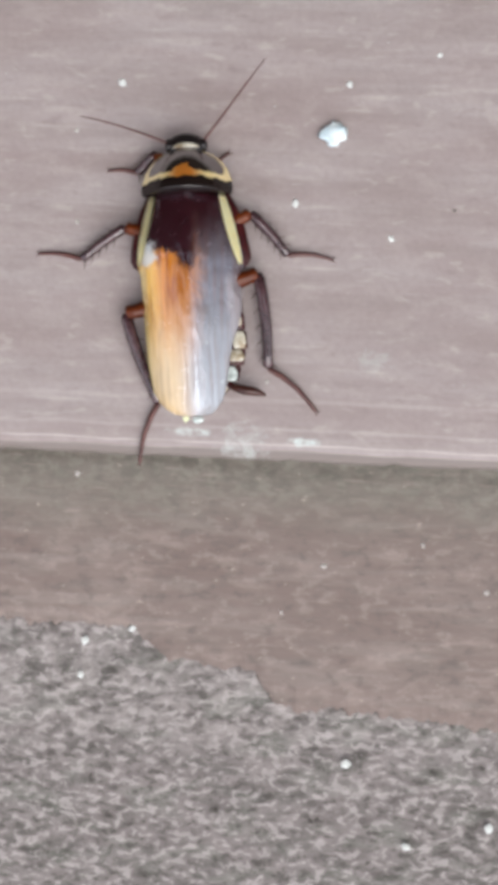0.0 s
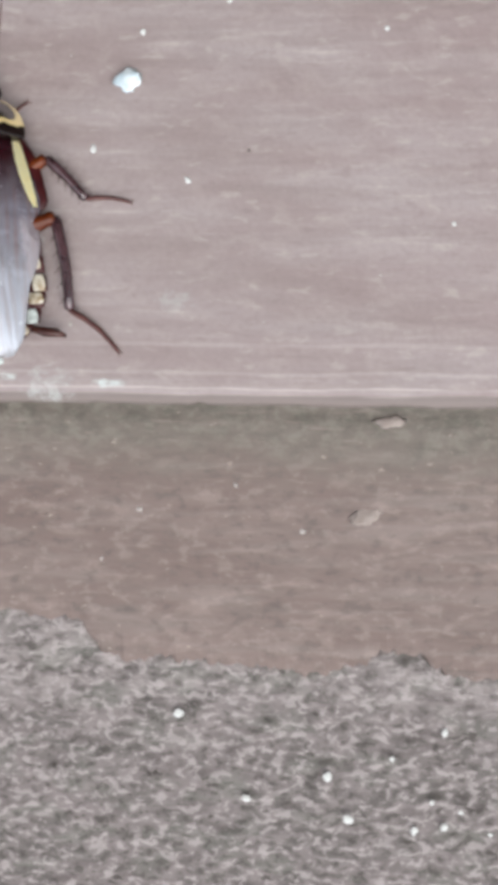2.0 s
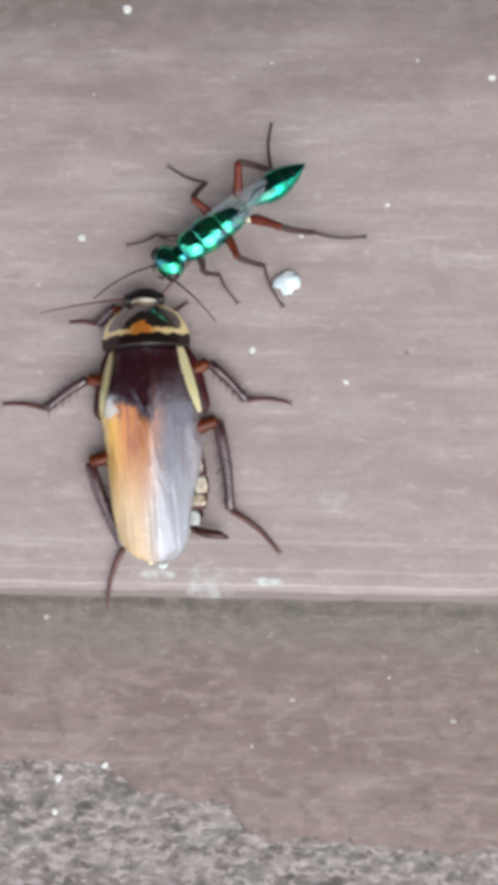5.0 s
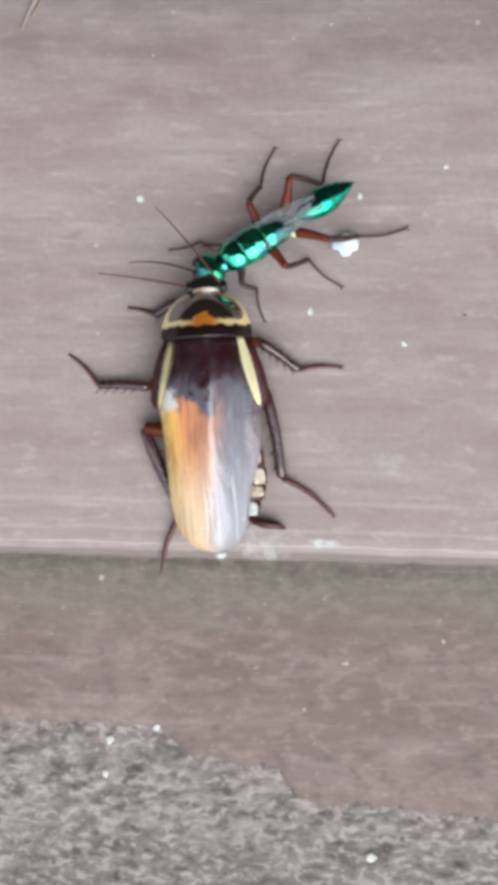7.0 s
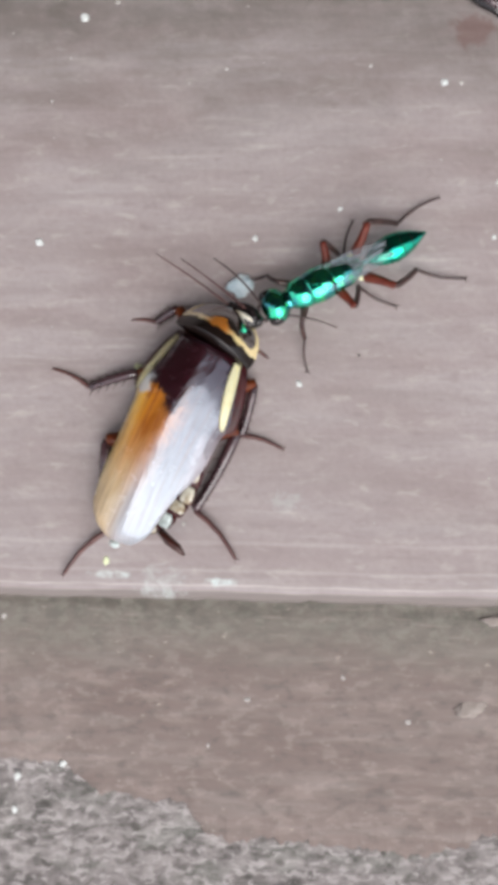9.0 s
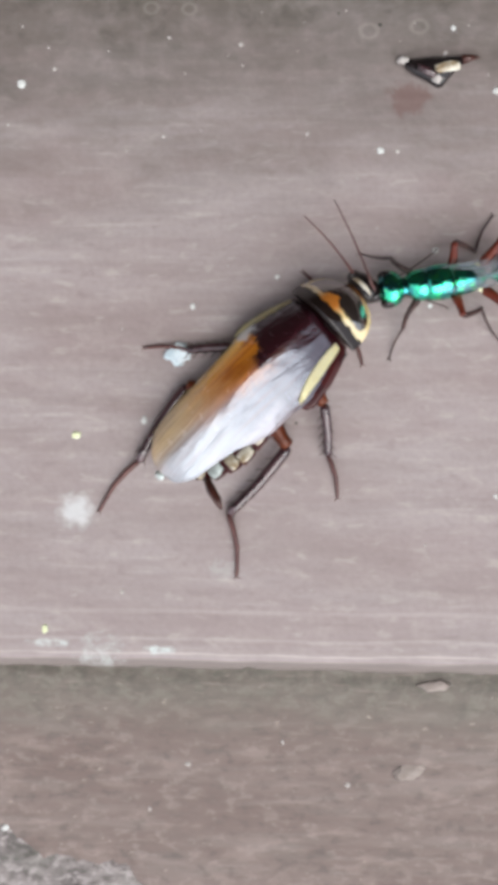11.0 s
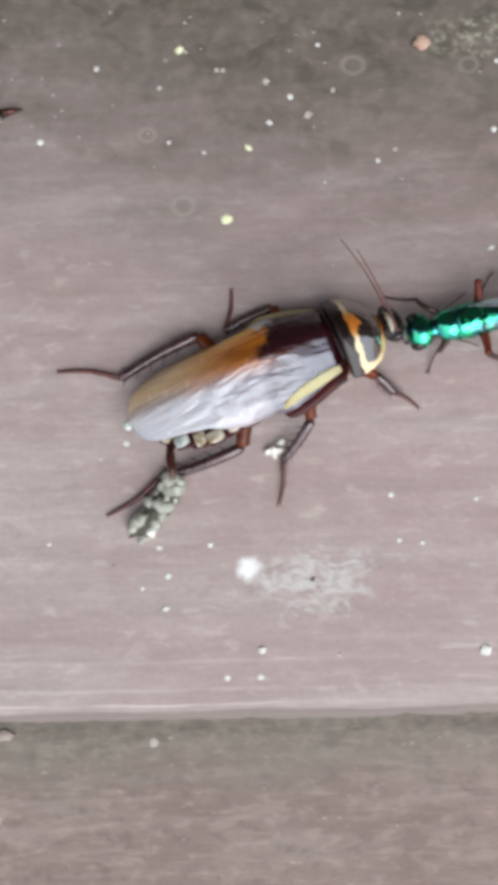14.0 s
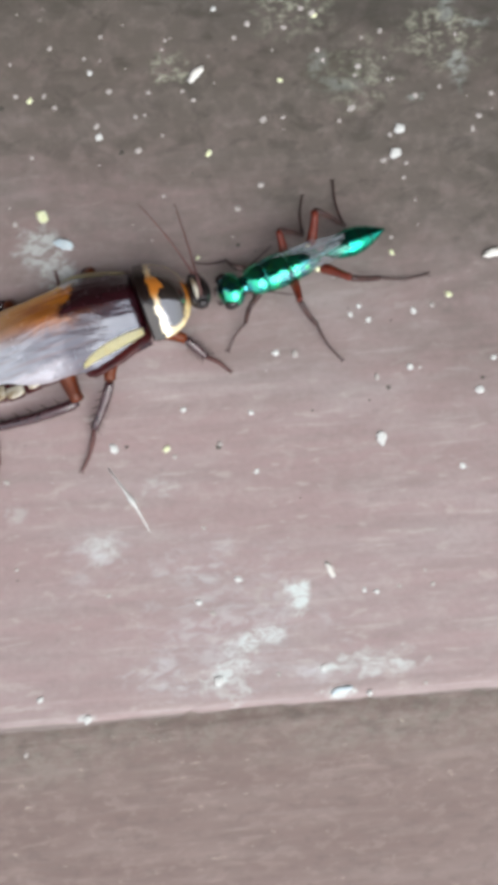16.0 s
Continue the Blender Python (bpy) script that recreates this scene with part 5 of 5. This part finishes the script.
def leg_poses(hip, lf, lt, ls, foot, rest, side, knee_z, ankle_z, spread, snug, bent=None):
    hip = Vector(hip)
    f = Vector((foot[0], foot[1], 0.18))
    r = Vector((rest[0], rest[1], 0.18))
    ang = lambda p: math.atan2(p.y - hip.y, p.x - hip.x)
    da = (ang(f) - ang(r) + math.pi) % (2 * math.pi) - math.pi
    reach = math.sqrt(max(0.1, lf * lf - (knee_z - hip.z) ** 2))
    p = math.sqrt(max(0.1, lt * lt - (knee_z - ankle_z) ** 2))
    q = math.sqrt(max(0.1, ls * ls - (ankle_z - 0.18) ** 2))
    bend = lambda w: Vector((hip.x + reach * math.cos(w), hip.y + reach * math.sin(w), knee_z))
    if snug:
        tries = [spread + 0.5 * da + radians(k * 3) for k in range(-22, 23)]
        yaw = min(tries, key=lambda w: abs((bend(w) - f).to_2d().length - snug * (p + q)) + 0.9 * abs(w - spread - 0.5 * da))
    else:
        yaw = spread + 0.55 * da
    knee = bend(yaw)
    if bent:
        x, y, much = bent
        to = (knee.to_2d() * (1 - much) + Vector((x, y)) * much) - hip.to_2d()
        low = math.sqrt(max(0.5, lf * lf - max(0.3, hip.z - 0.9) ** 2))
        far = min(max(to.length, low), lf * 0.995)
        to = to.normalized() * far
        knee_z = knee_z * (1 - much) + (hip.z - math.sqrt(lf * lf - far * far)) * much
        knee = Vector((hip.x + to.x, hip.y + to.y, knee_z))
        p = math.sqrt(max(0.1, lt * lt - (knee_z - ankle_z) ** 2))
    d = Vector((f.x - knee.x, f.y - knee.y))
    dist = min(max(d.length, abs(p - q) + 0.05), p + q - 0.02)
    c = max(-1.0, min(1.0, (p * p + dist * dist - q * q) / (2 * p * dist)))
    base = math.atan2(d.y, d.x) + side * math.acos(c)
    ankle = Vector((knee.x + p * math.cos(base), knee.y + p * math.sin(base), ankle_z))
    to = Vector((f.x - ankle.x, f.y - ankle.y)).normalized() * q
    end = Vector((ankle.x + to.x, ankle.y + to.y, 0.18))
    return aim(hip, knee), aim(knee, ankle), aim(ankle, end)


ROACH_PITCH = [(0, 0.5), (5.2, 0.5), (7.3, 10), (7.7, 9), (8.5, 4), (11, 0), (16, 0)]
ROACH_LEAN = [(0, 0), (7.5, 0), (8.5, -6), (11, -18), (12, -20), (16, -20)]


def lean(t):
    """The walking cockroach leans over to one side."""
    a = lerp(t, ROACH_LEAN)
    b = lerp(t, ROACH_PITCH)
    return pose(0.015 * a * MM, -0.01 * a * MM, (-0.08 * a + 0.12 * b) * MM, b, a, 0)


def reach(t):
    """How far the led cockroach stretches its head forward, in millimetres."""
    return lerp(t, [(0, 0.0), (5.2, 0.0), (7.5, 0.3), (11, 1.2), (12, 1.4), (16, 1.4)])


def key_legs(limbs, spec, feet, rests, knees, ankle_z, leans):
    times = [k * 0.25 for k in range(65)]
    for key, pieces in limbs.items():
        hip, lf, lt, ls, rad = spec[key]
        side = -1 if key[0] == "R" else 1
        table = feet[key]
        spread, rest = rests[key[1]]
        spread = radians(spread) if side < 0 else math.pi - radians(spread)
        rest = (rest[0] * -side, rest[1])
        rows = ([], [], [])
        for t in times:
            fx = lerp(t, [(a, b) for a, b, c in table])
            fy = lerp(t, [(a, c) for a, b, c in table])
            tip = lean(t) if leans else Matrix()
            at = tip @ (Vector(hip) * MM) / MM
            kz = knees[key[1]]
            bent = None
            if leans and key in ROACH_KNEES and t > 8.5:
                bends = ROACH_KNEES[key]
                bent = (lerp(t, [(a, b) for a, b, c in bends]), lerp(t, [(a, c) for a, b, c in bends]), min(1.0, (t - 8.5) / 2))
            for store, m in zip(rows, leg_poses(at, lf, lt, ls, (fx, fy), rest, side, kz, min(ankle_z, kz), spread, 0.94 if leans else 0, bent)):
                store.append((t, tip.inverted() @ m))
        for ob, r in zip(pieces, rows):
            walk(ob, r)


def motions():
    # seconds, millimetres, heading
    walk(ROACH, [(t, pose(x * MM, y * MM, 0, 0, 0, h) @ lean(t)) for t, x, y, h in (
        (0, -8.92, 14.71, 4.2),
        (5.2, -8.92, 14.71, 4.2),
        (7.5, -8.55, 11.22, 3.4),
        (8, -6.48, 12.23, -8.0),
        (8.5, -3.65, 13.49, -18.9),
        (11, 14.61, 26.67, -45.9),
        (11.5, 21.13, 29.04, -52.0),
        (12, 27.36, 31.45, -62.3),
        (12.5, 32.02, 32.12, -72.9),
        (13, 32.78, 31.61, -73.6),
        (13.5, 47.04, 30.22, -71.0),
        (14, 62.80, 31.93, -69.5),
        (14.5, 78.39, 34.64, -72.2),
        (15, 89.78, 35.18, -72.2),
        (15.5, 105.02, 35.19, -70.8),
        (16, 112.85, 37.53, -75.8),
    )])
    walk(WASP, [(t, pose(x * MM, y * MM, 0, 0, 0, h)) for t, x, y, h in (
        (0, 140, 20, 92), (2.3, 85, 19, 92),
        (3, 42.99, 18.61, 92.5),
        (3.2, 27.98, 24.91, 73.0),
        (3.5, 14.57, 32.97, 90.5),
        (4, 5.56, 36.02, 105.0),
        (4.5, 0.86, 36.15, 111.7),
        (5, -0.91, 36.50, 126.9),
        (5.2, -2.62, 35.63, 126.4),
        (7.3, -2.3, 30.2, 123.0),
        (7.5, -0.97, 29.77, 123.3),
        (8, 3.28, 31.76, 130.5),
        (8.5, 10.11, 30.68, 124.9),
        (11, 35.52, 38.20, 98.6),
        (11.5, 43.63, 38.95, 98.3),
        (12, 51.67, 38.93, 98.7),
        (12.5, 57.51, 37.83, 102.3),
        (13, 58.61, 38.12, 104.6),
        (13.5, 71.75, 36.98, 101.2),
        (14, 87.49, 38.21, 100.8),
        (14.2, 93.23, 39.74, 102.7),
        (14.5, 103.70, 42.83, 111.1),
        (15, 114.47, 42.48, 109.7),
        (15.5, 130.45, 41.54, 105.0),
        (16, 138.20, 43.92, 107.6),
    )])
    key_legs(ROACH_LIMBS, ROACH_LEGS, ROACH_FEET, {"1": (50, (7, 12.5)), "2": (-4, (14.8, 2.5)), "3": (-14, (9.5, -17))}, {"1": 1.7, "2": 1.7, "3": 1.7}, 0.6, ROACH_LEAN)
    key_legs(WASP_LIMBS, WASP_LEGS, WASP_FEET, {"1": (40, (5.5, 7.5)), "2": (5, (8.5, -0.5)), "3": (-40, (6.5, -11.5))}, {"1": 3.2, "2": 3.7, "3": 4.2}, 1.0, None)
    pulled = lambda t: lerp(t, [(0, 0.0), (5.2, 0.0), (7.5, 0.3), (8, 1.0), (8.5, 1.0), (11, 0.0), (16, 0.0)])
    tug = lambda t: pose((0.5 * reach(t) + 1.3 * pulled(t)) * MM, (reach(t) - 1.1 * pulled(t)) * MM, -0.5 * pulled(t) * MM)
    for table, obs, at in ((ROACH_TURN, ROACH_FEELERS, ((1.6, 13.4, 2.6), (-1.6, 13.4, 2.6))), (WASP_TURN, WASP_FEELERS, ((0.45, 9.2, 3.5), (-0.45, 9.2, 3.5)))):
        for key, p in zip("RL", at):
            rows = [(t, pose(p[0] * MM, p[1] * MM, p[2] * MM, up, 0, a)) for t, a, up in table[key]]
            if rows[-1][0] < 16:
                rows.append((16, rows[-1][1]))
            if table is ROACH_TURN:
                rows = [(t, tug(t) @ m) for t, m in rows]
            walk(obs[key], rows)
    # the shield is bowed and the head pulled aside while the wasp takes hold
    shield = next(o for o in ROACH.children if o.name.startswith("shield"))
    walk(shield, [(t, pose(0.4 * reach(t) * MM, (8.3 + 0.5 * reach(t)) * MM, 3.0 * MM) @ pose(0, 0, 0, bow, a, yaw) @ pose(0, -8.3 * MM, -3.0 * MM)) for t, a, bow, yaw in ((0, 0, 0, 0), (5.2, 0, 0, 0), (7.5, 0, -7, 0), (8, 3, -14, -5), (8.5, 4, -15, -7), (11, 4, 0, 0), (16, 4, 0, 0))])
    head = next(o for o in ROACH.children if o.name.startswith("head"))
    walk(head, [(t, tug(t)) for t in (0, 5.2, 7.5, 8, 8.5, 11, 12, 16)])


motions()
